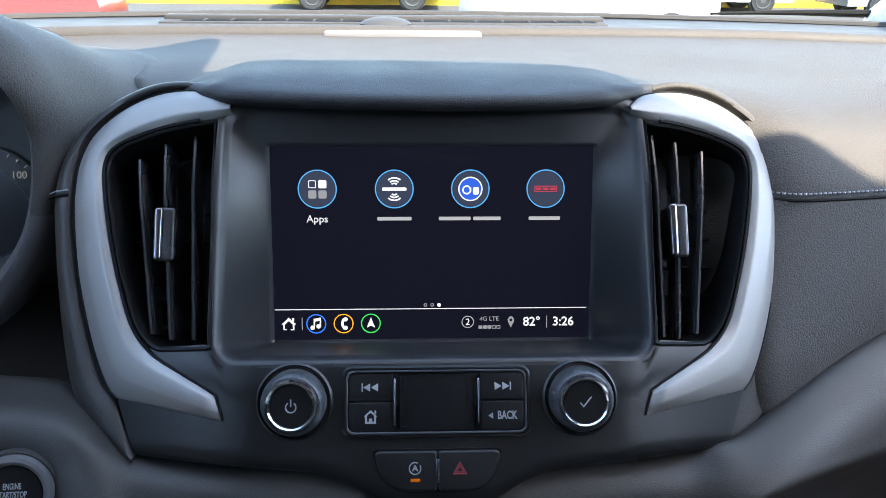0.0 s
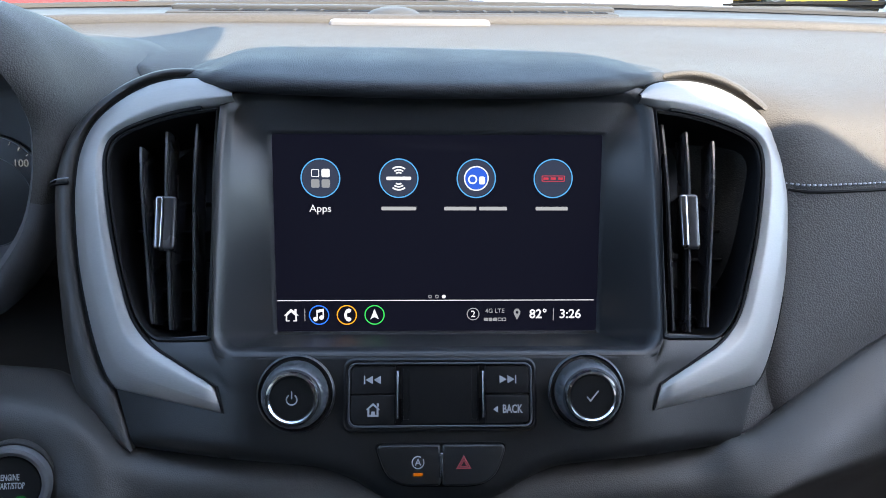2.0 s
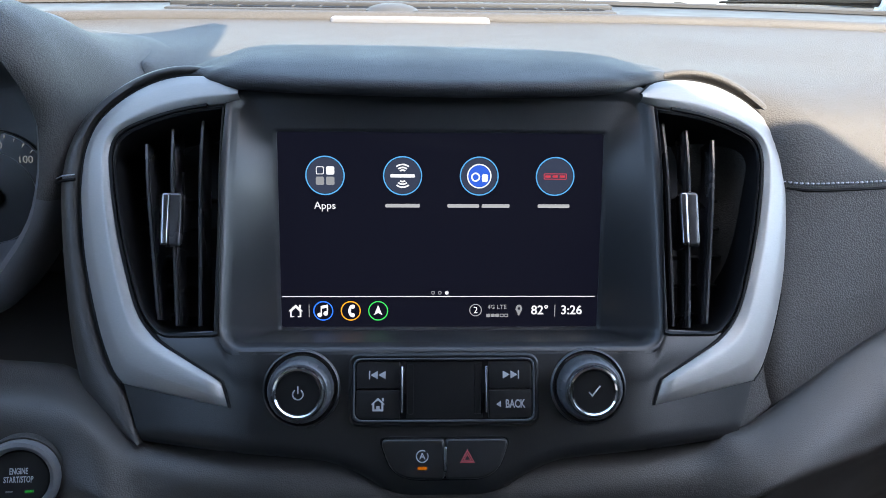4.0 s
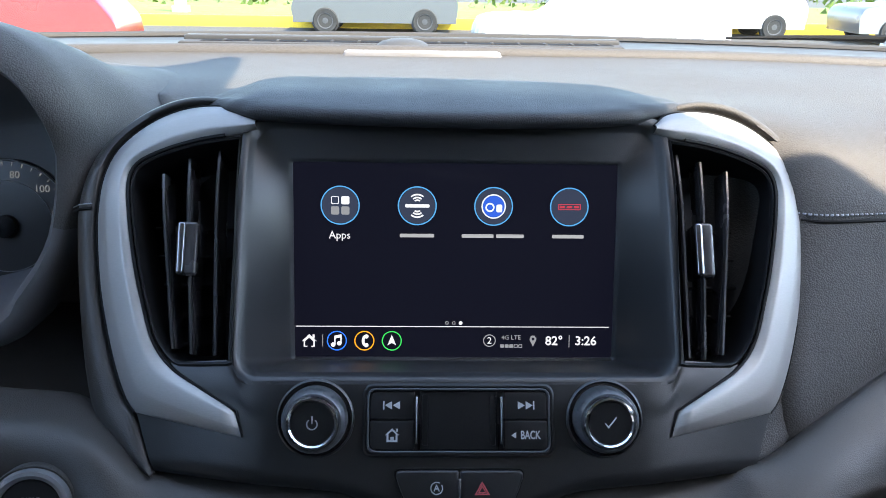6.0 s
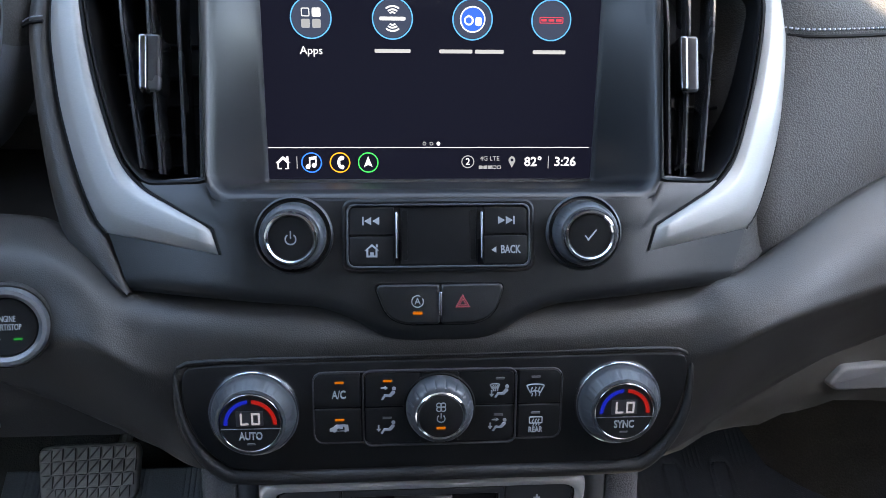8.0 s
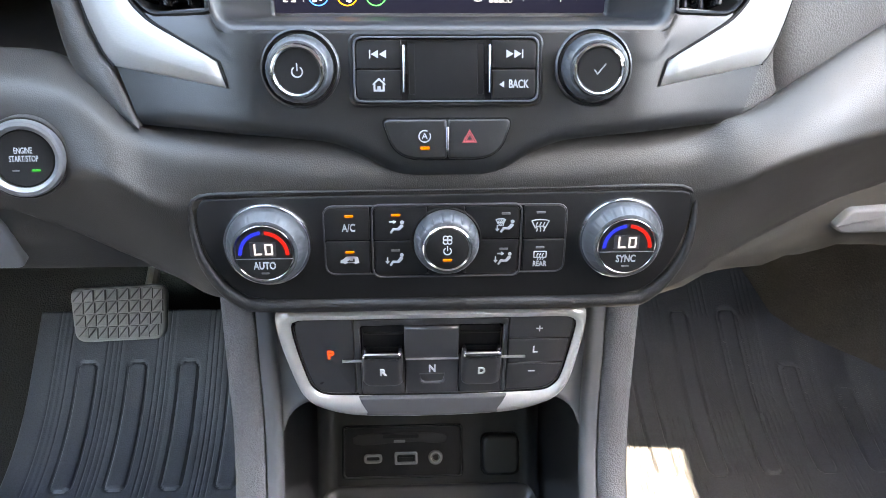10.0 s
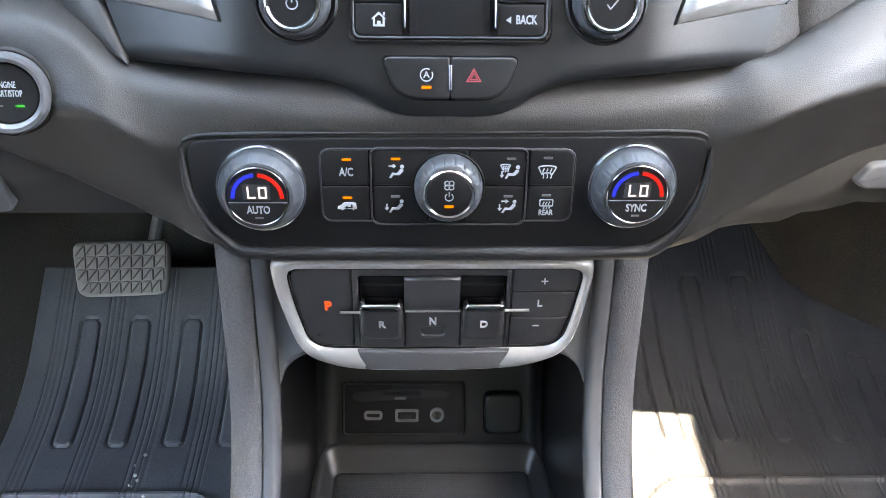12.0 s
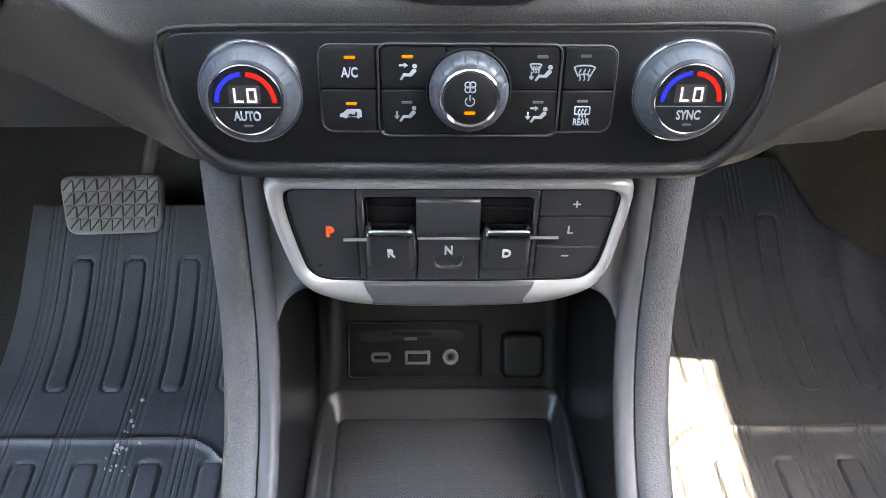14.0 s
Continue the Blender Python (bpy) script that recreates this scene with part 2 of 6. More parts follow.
def even(pts, n, closed=False):
    """n points at even steps along a polyline."""
    p = np.array(pts, float)
    if closed:
        p = np.vstack([p, p[0]])
    far = np.r_[0, np.cumsum(np.linalg.norm(np.diff(p, axis=0), axis=1))]
    at = np.linspace(0, far[-1], n, endpoint=not closed)
    return np.stack([np.interp(at, far, p[:, j]) for j in range(p.shape[1])], 1)


def sheet(rows, loop=False, cap=(False, False), bm=None):
    """Quads between rows of points; loop closes each row, cap fills the first and last row."""
    bm = bm or bmesh.new()
    vs = [[bm.verts.new(tuple(p)) for p in row] for row in rows]
    w = len(vs[0])
    for a, b in zip(vs, vs[1:]):
        for i in range(w if loop else w - 1):
            j = (i + 1) % w
            bm.faces.new((a[i], a[j], b[j], b[i]))
    if cap[0]:
        bm.faces.new(vs[0])
    if cap[1]:
        bm.faces.new(vs[-1][::-1])
    return bm


def grid_of(sections, nu, nv):
    """A smooth surface through sections, each a list of control points."""
    across = [smooth(s, nv) for s in sections]
    cols = [smooth([r[j] for r in across], nu) for j in range(nv)]
    return [[cols[j][i] for j in range(nv)] for i in range(nu)]


def inset(loop, d):
    """A closed 2D loop moved inwards by d (counter-clockwise loops)."""
    p = np.array(loop, float)
    e0, e1 = p - np.roll(p, 1, 0), np.roll(p, -1, 0) - p
    e0 /= np.maximum(np.linalg.norm(e0, axis=1), 1e-9)[:, None]
    e1 /= np.maximum(np.linalg.norm(e1, axis=1), 1e-9)[:, None]
    n = np.stack([-(e0 + e1)[:, 1], (e0 + e1)[:, 0]], 1)
    n /= np.maximum(np.linalg.norm(n, axis=1), 1e-9)[:, None]
    c = np.maximum((n * np.stack([-e0[:, 1], e0[:, 0]], 1)).sum(1), 0.5)
    return p + n * (d / c)[:, None]


def ccw(loop):
    p = np.array(loop, float)
    a = (p[:, 0] * np.roll(p[:, 1], -1) - np.roll(p[:, 0], -1) * p[:, 1]).sum()
    return p if a > 0 else p[::-1]


def plate(loop, z0, z1, bevel=0.0006, seg=3, bm=None, lift=None):
    """A solid plate over a closed 2D loop, with a rounded upper edge. lift(x, y): height of the surface that it follows."""
    loop = ccw(loop)
    lift = lift or (lambda x, y: 0.0)
    rows = [[(x, y, z0 + lift(x, y)) for x, y in loop]]
    for k in range(seg + 1):
        a = math.pi / 2 * k / seg
        q = inset(loop, bevel * (1 - math.cos(a)))
        rows.append([(x, y, z1 - bevel + bevel * math.sin(a) + lift(x, y)) for x, y in q])
    return sheet(rows, True, (True, True), bm)


def rrect(x0, y0, x1, y1, r, n=5):
    """A rounded rectangle; r may be four radii, from the lower left round to the upper left."""
    r = r if isinstance(r, (tuple, list)) else (r,) * 4
    out = []
    for (cx, cy, rad, a0) in ((x0, y0, r[0], 180), (x1, y0, r[1], 270), (x1, y1, r[2], 0), (x0, y1, r[3], 90)):
        sx, sy = (1 if cx == x0 else -1), (1 if cy == y0 else -1)
        for k in range(n + 1):
            a = radians(a0 + 90 * k / n)
            out.append((cx + sx * rad + rad * math.cos(a), cy + sy * rad + rad * math.sin(a)))
    return out


def fillet(pts, n=5):
    """A polygon with rounded corners; each point is (x, y, radius)."""
    out = []
    for k, (x, y, r) in enumerate(pts):
        p, q, s = Vector(pts[k - 1][:2]), Vector((x, y)), Vector(pts[(k + 1) % len(pts)][:2])
        d, e = p - q, s - q
        a, c = q + d.normalized() * min(r, d.length * 0.48), q + e.normalized() * min(r, e.length * 0.48)
        for t in np.linspace(0, 1, n + 1):
            out.append(tuple(a * (1 - t) ** 2 + q * 2 * t * (1 - t) + c * t * t))
    return out


def disc(cx, cy, r, n=40):
    return [(cx + r * math.cos(2 * math.pi * k / n), cy + r * math.sin(2 * math.pi * k / n)) for k in range(n)]


def hoop(outer, inner, z0, z1, bm=None, bevel=0.0003):
    """A flat ring with thickness between two closed loops of equal count."""
    rows = [[(x, y, z0) for x, y in outer], [(x, y, z1 - bevel) for x, y in outer],
            [(x, y, z1) for x, y in inset(ccw(outer), bevel)], [(x, y, z1) for x, y in inset(ccw(inner), -bevel)],
            [(x, y, z1 - bevel) for x, y in inner], [(x, y, z0) for x, y in inner]]
    return sheet(rows + rows[:1], True, bm=bm)


def arc_band(cx, cy, r0, r1, a0, a1, z0, z1, n=20, bm=None):
    loop = [(cx + r1 * math.cos(radians(a0 + (a1 - a0) * k / n)), cy + r1 * math.sin(radians(a0 + (a1 - a0) * k / n))) for k in range(n + 1)]
    loop += [(cx + r0 * math.cos(radians(a1 + (a0 - a1) * k / n)), cy + r0 * math.sin(radians(a1 + (a0 - a1) * k / n))) for k in range(n + 1)]
    return plate(loop, z0, z1, 0.00005, 1, bm)


def lathe(profile, n=64, cx=0.0, cy=0.0, ridge=None, bm=None, cap=True):
    """A turned body about z through (cx, cy). profile: (radius, height, ridged or not)."""
    rows = []
    for r, z, *flag in profile:
        row = []
        for k in range(n):
            a = 2 * math.pi * k / n
            rr = r - (ridge(a) if ridge and flag and flag[0] else 0.0)
            row.append((cx + rr * math.cos(a), cy + rr * math.sin(a), z))
        rows.append(row)
    return sheet(rows, True, (False, cap), bm)


def tube(path, r, n=10, bm=None, closed=False, flat=1.0):
    """A tube along a path of 3D points."""
    p = np.array(path, float)
    rows = []
    for i in range(len(p)):
        d = p[(i + 1) % len(p)] - p[i - 1] if closed else p[min(i + 1, len(p) - 1)] - p[max(i - 1, 0)]
        d = Vector(d).normalized()
        side = d.cross(Vector((0, 0, 1)))
        side = side.normalized() if side.length > 1e-4 else Vector((1, 0, 0))
        up = side.cross(d)
        rad = r[i] if isinstance(r, (list, np.ndarray)) else r
        rows.append([Vector(p[i]) + side * rad * math.cos(2 * math.pi * k / n) + up * rad * flat * math.sin(2 * math.pi * k / n) for k in range(n)])
    if closed:
        rows.append(rows[0])
    return sheet(rows, True, (not closed, not closed), bm)


def box(x0, y0, z0, x1, y1, z1, bevel=0.0, bm=None):
    return plate(rrect(x0, y0, x1, y1, max(bevel, 1e-5), 3 if bevel else 1), z0, z1, max(bevel, 1e-5), 2, bm)


def letters(text, size, x, y, z, tall=0.0003, wide=1.0, align="CENTER", bold=0.0):
    """A bmesh of raised letters, in the built-in font, its middle at (x, y)."""
    cu = bpy.data.curves.new("letters", "FONT")
    cu.body, cu.size, cu.extrude, cu.align_x, cu.align_y, cu.offset = text, size, tall / 2, align, "CENTER", bold
    cu.resolution_u = 3
    ob = bpy.data.objects.new("letters", cu)
    scene.collection.objects.link(ob)
    me = bpy.data.meshes.new_from_object(ob.evaluated_get(bpy.context.evaluated_depsgraph_get()))
    bpy.data.objects.remove(ob)
    bpy.data.curves.remove(cu)
    bm = bmesh.new()
    bm.from_mesh(me)
    bpy.data.meshes.remove(me)
    bmesh.ops.transform(bm, matrix=Matrix.Translation((x, y, z + tall / 2)) @ Matrix.Diagonal((wide, 1, 1, 1)), verts=bm.verts)
    return bm


def moved(bm, m):
    bmesh.ops.transform(bm, matrix=m, verts=bm.verts)
    return bm


def mm(pts):
    return [tuple(v * MM for v in p) for p in pts]


# planes of the console, as poses: x right, y up the face, z towards the driver
SCREEN_AT = pose(0, 0, 0.62, 90 - 13.5)
STACK_AT = pose(0, -0.034, 0.6282, 90 - 30.5)
CLIMATE_AT = pose(0, -0.1045, 0.4864, 90 - 16.5)
SHIFT_AT = pose(0, -0.1146, 0.4171, 90 - 9.5)
PORTS_AT = pose(0, -0.0824, 0.2755, 90 - 39.5)


def bulge(x, v):
    """How far the face of the stack falls back at its sides and top."""
    return -0.035 * max(0, (abs(x) - 0.09) / 0.11) ** 1.6 - 0.012 * max(0, (v - 0.03) / 0.06) ** 1.5


def on_stack(x, v, h=0.0):
    return (x, v, bulge(x, v) + h)


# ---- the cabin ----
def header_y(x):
    """Front edge of the unseen headliner. Its line and mirror tooth shape the dashboard's shadow."""
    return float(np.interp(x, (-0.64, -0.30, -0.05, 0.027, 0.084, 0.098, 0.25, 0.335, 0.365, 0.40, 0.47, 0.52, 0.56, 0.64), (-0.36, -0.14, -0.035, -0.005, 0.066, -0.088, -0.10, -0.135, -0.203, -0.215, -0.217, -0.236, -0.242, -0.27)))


def cabin():
    rows = [[(x, -1.7, z) for x in np.linspace(-0.78, 0.78, 9)] for z in (-0.04,)]
    prof = [(-1.7, -0.012), (-0.4, -0.012), (0.13, -0.012), (0.19, 0.0), (0.32, 0.065), (0.42, 0.13), (0.5, 0.25), (0.53, 0.45), (0.55, 0.62)]
    line = smooth(prof, 40)
    floor = part("floor", sheet([[(x, y, z) for x in np.linspace(-0.80, 0.80, 13)] for y, z in line]), CARPET, solid=0.03)
    tagged(floor, "dark carpeted cabin floor rising to the toe board", "floor", kind="structure")
    xs = np.linspace(-0.64, 0.64, 25)
    fine = np.linspace(-0.64, 0.64, 129)
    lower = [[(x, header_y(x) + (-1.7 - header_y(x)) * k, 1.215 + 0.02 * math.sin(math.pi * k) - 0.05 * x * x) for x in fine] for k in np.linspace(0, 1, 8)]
    tagged(part("ceiling", sheet(lower), HEADLINER, solid=0.03, face=(0, 0, -1)), "unseen pale headliner with its front edge cut to shade the dashboard", "ceiling", kind="structure")
    for s, side in ((-1, "left"), (1, "right")):
        side_at = Matrix(((0, 0, s, s * 0.74), (1, 0, 0, 0), (0, 1, 0, 0), (0, 0, 0, 1)))
        if s > 0:
            # Unseen walls: the tall rear piece trims the sun patch, the low front admits skylight.
            pieces = ((-1.7, -0.15, -0.23, 0.955, "unseen dark side wall whose top cuts the sun patch"), (-0.23, -0.15, 0.62, 0.70, "unseen low side wall that lets in skylight"))
        else:
            # Unseen walls with an added low gap that lights the driver's mat.
            pieces = ((-1.7, -0.15, -0.70, 0.94, "unseen dark wall at the driver's rear side"), (-0.70, -0.15, -0.22, -0.02, "unseen low sill under the added light gap"), (-0.70, 0.36, -0.22, 0.94, "unseen dark panel that blocks light above the added gap"),
                      (-0.22, -0.15, 0.62, 0.92, "unseen dark side wall ahead of the added light gap"))
        for k, (ya, za, yb, zb, words) in enumerate(pieces):
            wall = part("wall_%s_%d" % (side, k + 1), box(ya, za, 0, yb, zb, 0.06, 0.01), DOOR)
            tagged(wall, words, "door panel", kind="structure").matrix_world = side_at
        rail = [(s * 0.645, -1.7, 1.17), (s * 0.645, -0.9, 1.185), (s * 0.64, -0.35, 1.18)]
        tagged(part("trim_roof_rail_" + side, tube(smooth(rail, 12), 0.045, 10), HEADLINER), "light roof rail above the door window", "trim", kind="structure")
        pillar = [(s * 0.64, -0.37, 1.185), (s * 0.70, 0.2, 1.0), (s * 0.76, 0.62, 0.80), (s * 0.80, 0.95, 0.64)]
        tagged(part("trim_pillar_" + side, tube(smooth(pillar, 16), 0.042, 10), HEADLINER), "light windshield pillar", "trim", kind="structure")
        mid = [(s * 0.645, -0.95, 1.18), (s * 0.72, -0.98, 0.95), (s * 0.76, -1.0, 0.80)]
        tagged(part("trim_door_pillar_" + side, tube(smooth(mid, 8), 0.06, 10), HEADLINER), "dark pillar behind the front door", "trim", kind="structure")
    # Unseen dark walls, added to keep rear light and reflections off the stack.
    for s, side in ((-1, "left"), (1, "right")):
        quarter = part("wall_rear_" + side, box(-1.66, -0.05, 0, -1.0, 1.19, 0.03, 0.01), DOOR)
        tagged(quarter, "unseen dark wall that closes the rear side against light", "wall", kind="structure").matrix_world = Matrix(((0, 0, s, s * 0.69), (1, 0, 0, 0), (0, 1, 0, 0), (0, 0, 0, 1)))
    tagged(part("wall_rear", box(-0.8, -0.04, 0, 0.8, 1.2, 0.04, 0.01), DOOR), "unseen dark wall that closes the cabin at the rear", "wall", kind="structure").matrix_world = pose(0, -1.66, 0, 90)
    # windshield
    top = [(x, 0.06 - 0.9 * x * x, 1.222 - 0.05 * x * x) for x in xs]
    base = [(x * 1.22, 0.93 - 0.42 * x * x, 0.655) for x in xs]
    rows = [[Vector(a).lerp(Vector(b), k) + Vector((0, 0.05, 0.05)) * math.sin(math.pi * k) for a, b in zip(top, base)] for k in np.linspace(0, 1, 10)]
    pane = part("window_windshield", sheet(rows), glass, face=(0, -0.6, -0.8))
    pane.visible_shadow = False
    tagged(pane, "clear curved windshield above the dashboard", "windshield", kind="structure")
    frit = [(x * 1.22, 0.915 - 0.42 * x * x, 0.658) for x in xs]
    tagged(part("trim_windshield_base", tube(frit, 0.006, 8), HARD), "dark strip along the base of the windshield", "trim", kind="structure")


cabin()


# ---- dashboard ----
def dashboard():
    dash = thing("dashboard", "charcoal grained dashboard with padded top, sunlit towards the windshield", "dashboard", Matrix.Identity(4))

    def sec(x, pts):
        return [(x, y, z) for y, z in pts]

    # padded upper part, from the lower face over the edge to the rear of the pad
    def flat(x, y, z=0.690):
        return sec(x, [(y, z - 0.17), (y, z - 0.11), (y, z - 0.05), (y, z - 0.022), (y + 0.002, z - 0.005), (y + 0.02, z), ((y + 0.36) / 2, z), (0.325, z + 0.004)])

    across = [flat(-0.74, 0.22, 0.672), flat(-0.5, 0.215, 0.684), flat(-0.36, 0.215, 0.687), flat(-0.262, 0.225), flat(-0.240, 0.215), flat(-0.218, 0.180), flat(-0.190, 0.115), sec(-0.165, [(0.054, 0.52), (0.054, 0.58), (0.055, 0.635), (0.062, 0.653), (0.085, 0.669), (0.125, 0.6835), (0.19, 0.690), (0.325, 0.694)]), sec(-0.13, [(0.046, 0.52), (0.046, 0.58), (0.047, 0.645), (0.052, 0.664), (0.070, 0.678), (0.105, 0.6875), (0.18, 0.690), (0.325, 0.694)]), flat(-0.05, 0.07), flat(0.06, 0.07), flat(0.115, 0.07),
              sec(0.14, [(0.03, 0.50), (0.033, 0.56), (0.040, 0.637), (0.043, 0.660), (0.050, 0.684), (0.078, 0.691), (0.16, 0.690), (0.325, 0.694)]),
              sec(0.165, [(-0.044, 0.51), (-0.041, 0.556), (0.020, 0.637), (0.031, 0.657), (0.042, 0.683), (0.076, 0.691), (0.16, 0.690), (0.325, 0.694)]),
              sec(0.195, [(-0.046, 0.52), (-0.042, 0.560), (0.000, 0.637), (0.009, 0.656), (0.029, 0.680), (0.08, 0.690), (0.16, 0.690), (0.325, 0.694)]),
              sec(0.26, [(-0.018, 0.52), (-0.013, 0.576), (0.008, 0.637), (0.018, 0.655), (0.042, 0.676), (0.085, 0.687), (0.16, 0.690), (0.327, 0.693)]),
              sec(0.36, [(0.02, 0.52), (0.016, 0.585), (0.028, 0.637), (0.038, 0.654), (0.06, 0.674), (0.10, 0.685), (0.17, 0.688), (0.325, 0.691)]),
              sec(0.52, [(0.03, 0.56), (0.04, 0.59), (0.06, 0.635), (0.07, 0.652), (0.09, 0.67), (0.13, 0.68), (0.19, 0.684), (0.31, 0.686)]),
              sec(0.74, [(0.05, 0.56), (0.06, 0.59), (0.08, 0.63), (0.09, 0.645), (0.11, 0.66), (0.14, 0.668), (0.19, 0.672), (0.28, 0.674)])]
    skin = grid_of(across, 170, 60)
    part("upper_pad", sheet(skin), DASH, dash, sharp=60, solid=0.006)
    # rolled rear edge of the pad
    edge = [(-0.74, 0.30, 0.672), (-0.4, 0.322, 0.686), (-0.25, 0.328, 0.690), (0.0, 0.33, 0.691), (0.3, 0.33, 0.689), (0.52, 0.315, 0.682), (0.74, 0.285, 0.670)]
    part("pad_edge", tube(smooth(edge, 60), 0.010, 12), DASH, dash, "pale sunlit rolled edge of the dashboard pad")
    # hard panel towards the glass
    hard = [[(x, y - 0.5 * (abs(x) / 0.74) ** 2 * 0.12 * (y / 0.6), z) for y, z in ((0.31, 0.674), (0.40, 0.676), (0.55, 0.669), (0.70, 0.661), (0.93, 0.655))] for x in np.linspace(-0.78, 0.78, 25)]
    part("defroster_panel", sheet(hard), HARD, dash, "smooth grey panel along the windshield", solid=0.006)
    # defroster slot with bars and the dome of the light sensor
    slot = part("defroster_grille", box(-0.36, 0.735, 0.652, 0.27, 0.80, 0.6625, 0.004), HARD, dash)
    part("slot", box(-0.33, 0.744, 0.662, 0.255, 0.764, 0.6633, 0.001), VOID, slot)
    for k in range(15):
        x = -0.30 + k * 0.038
        part("bar", box(x, 0.744, 0.6622, x + 0.004, 0.764, 0.6643, 0.0005), HARD, slot)
    part("rear_lip", box(-0.36, 0.768, 0.660, 0.27, 0.79, 0.6685, 0.004), HARD, slot)
    dome = lathe([(0.036, 0.655), (0.035, 0.664), (0.029, 0.668), (0.018, 0.671), (0.004, 0.672)], 32, -0.045, 0.715)
    part("light_sensor", dome, HARD, dash, "domed grey light sensor")
    part("speaker_lip", box(-0.088, 0.310, 0.688, 0.052, 0.328, 0.6975, 0.003), SATIN, dash, "thin shiny strip on the dashboard top")

    # seam and stitches on the passenger side
    seam = []
    for row in skin:
        level = 0.6435 - 0.008 * max(0, row[20][0] - 0.4)
        j = max(k for k in range(len(row) // 2) if row[k][2] <= level)
        if row[j][0] > 0.172:
            seam.append(tuple(row[j] + (row[j + 1] - row[j]) * (level - row[j][2]) / (row[j + 1][2] - row[j][2])))
    line = smooth(seam[::3], 60)
    part("seam_groove", tube(line, 0.0010, 6), VOID, dash)
    st = smooth([(x, y + 0.0010, z + 0.0035) for x, y, z in seam[::3]], 400)
    bm = bmesh.new()
    for k in range(0, 398, 2):
        tube([st[k], (st[k] + st[k + 1]) / 2 + np.array((0, -0.0006, 0)), st[k + 1]], 0.0006, 5, bm)
    ob = part("stitching", bm, THREAD, dash, "pale grey stitches along the seam")
    ob["kind"] = "stuff"

    # leather bolster: a beam with a broad top face, a soft ridge and an undercut lower face
    def along(line):
        xs, ys, zs = zip(*line)
        return lambda x: np.array((np.interp(x, xs, ys), np.interp(x, xs, zs)))
    rear = along([(-0.74, 0.02, 0.590), (-0.42, -0.025, 0.575), (-0.227, -0.030, 0.558), (-0.198, -0.031, 0.557), (-0.170, -0.045, 0.546), (-0.150, -0.055, 0.534), (-0.121, -0.066, 0.533), (-0.07, -0.068, 0.536), (0.07, -0.068, 0.536), (0.110, -0.066, 0.534), (0.130, -0.066, 0.5335),
                  (0.1425, -0.072, 0.5398), (0.1532, -0.068, 0.5395), (0.1676, -0.060, 0.5433), (0.1896, -0.048, 0.5508), (0.2083, -0.038, 0.5583), (0.2266, -0.030, 0.5648), (0.2561, -0.015, 0.572), (0.36, 0.022, 0.592), (0.74, 0.08, 0.63)])
    brow = along([(-0.74, -0.02, 0.590), (-0.42, -0.066, 0.575), (-0.2057, -0.069, 0.5560), (-0.1902, -0.070, 0.5550), (-0.1800, -0.072, 0.5535), (-0.1648, -0.076, 0.5450), (-0.152, -0.080, 0.5340), (-0.135, -0.085, 0.5290), (-0.121, -0.0870, 0.5275), (-0.06, -0.092, 0.5225), (0.06, -0.092, 0.5225), (0.110, -0.0885, 0.5265), (0.128, -0.0875, 0.5270),
                  (0.1443, -0.088, 0.5325), (0.1724, -0.080, 0.5395), (0.2079, -0.062, 0.5475), (0.2313, -0.052, 0.5525), (0.36, -0.008, 0.575), (0.74, 0.04, 0.62)])
    crest = along([(-0.74, -0.03, 0.55), (-0.42, -0.082, 0.535), (-0.2165, -0.086, 0.5120), (-0.1986, -0.088, 0.5150), (-0.1794, -0.093, 0.5240), (-0.1593, -0.100, 0.5260), (-0.1500, -0.1005, 0.5180), (-0.1400, -0.1005, 0.5085), (-0.128, -0.0985, 0.5060), (-0.121, -0.0965, 0.5060), (0.121, -0.0965, 0.5075),
                   (0.1313, -0.099, 0.5120), (0.1443, -0.1005, 0.5190), (0.1574, -0.098, 0.5250), (0.1724, -0.093, 0.5285), (0.1896, -0.086, 0.5290), (0.2079, -0.078, 0.5285), (0.2313, -0.068, 0.5280), (0.36, -0.028, 0.545), (0.74, 0.02, 0.60)])
    foot = along([(-0.74, 0.0, 0.50), (-0.42, -0.07, 0.515), (-0.2217, -0.085, 0.4983), (-0.2041, -0.082, 0.4860), (-0.1903, -0.081, 0.4765), (-0.1751, -0.082, 0.4670), (-0.1574, -0.087, 0.4605), (-0.139, -0.094, 0.4545), (-0.121, -0.104, 0.4515), (0.121, -0.104, 0.4530),
                  (0.1339, -0.098, 0.4555), (0.1582, -0.080, 0.4535), (0.1724, -0.072, 0.4560), (0.1871, -0.066, 0.4600), (0.2050, -0.0591, 0.4655), (0.2247, -0.0502, 0.4680), (0.2452, -0.0411, 0.4695), (0.2777, -0.028, 0.4700), (0.36, -0.01, 0.476), (0.74, 0.03, 0.55)])
    rows = []
    for x in np.concatenate([np.linspace(-0.74, -0.26, 14)[:-1], np.linspace(-0.26, 0.30, 150), np.linspace(0.30, 0.74, 14)[1:]]):
        a, b, c, d = (sum(w * f(x + o) for o, w in ((-0.006, 0.25), (0, 0.5), (0.006, 0.25))) for f in (rear, brow, crest, foot))
        out = np.array((-0.0018, 0.0012))
        pts = [a + (0.020, -0.022), a + (0.004, -0.004), a, a + (b - a) * 0.3 + out, b, b + (c - b) * 0.5 + out * 0.6, c + (b - c) * 0.22 + out * 0.3, c, c + (d - c) * 0.14, c + (d - c) * 0.5, d + (c - d) * 0.06, d + (0.004, -0.002), d + (0.045, -0.003)]
        rows.append([(x, y, z) for y, z in smooth(pts, 64)])
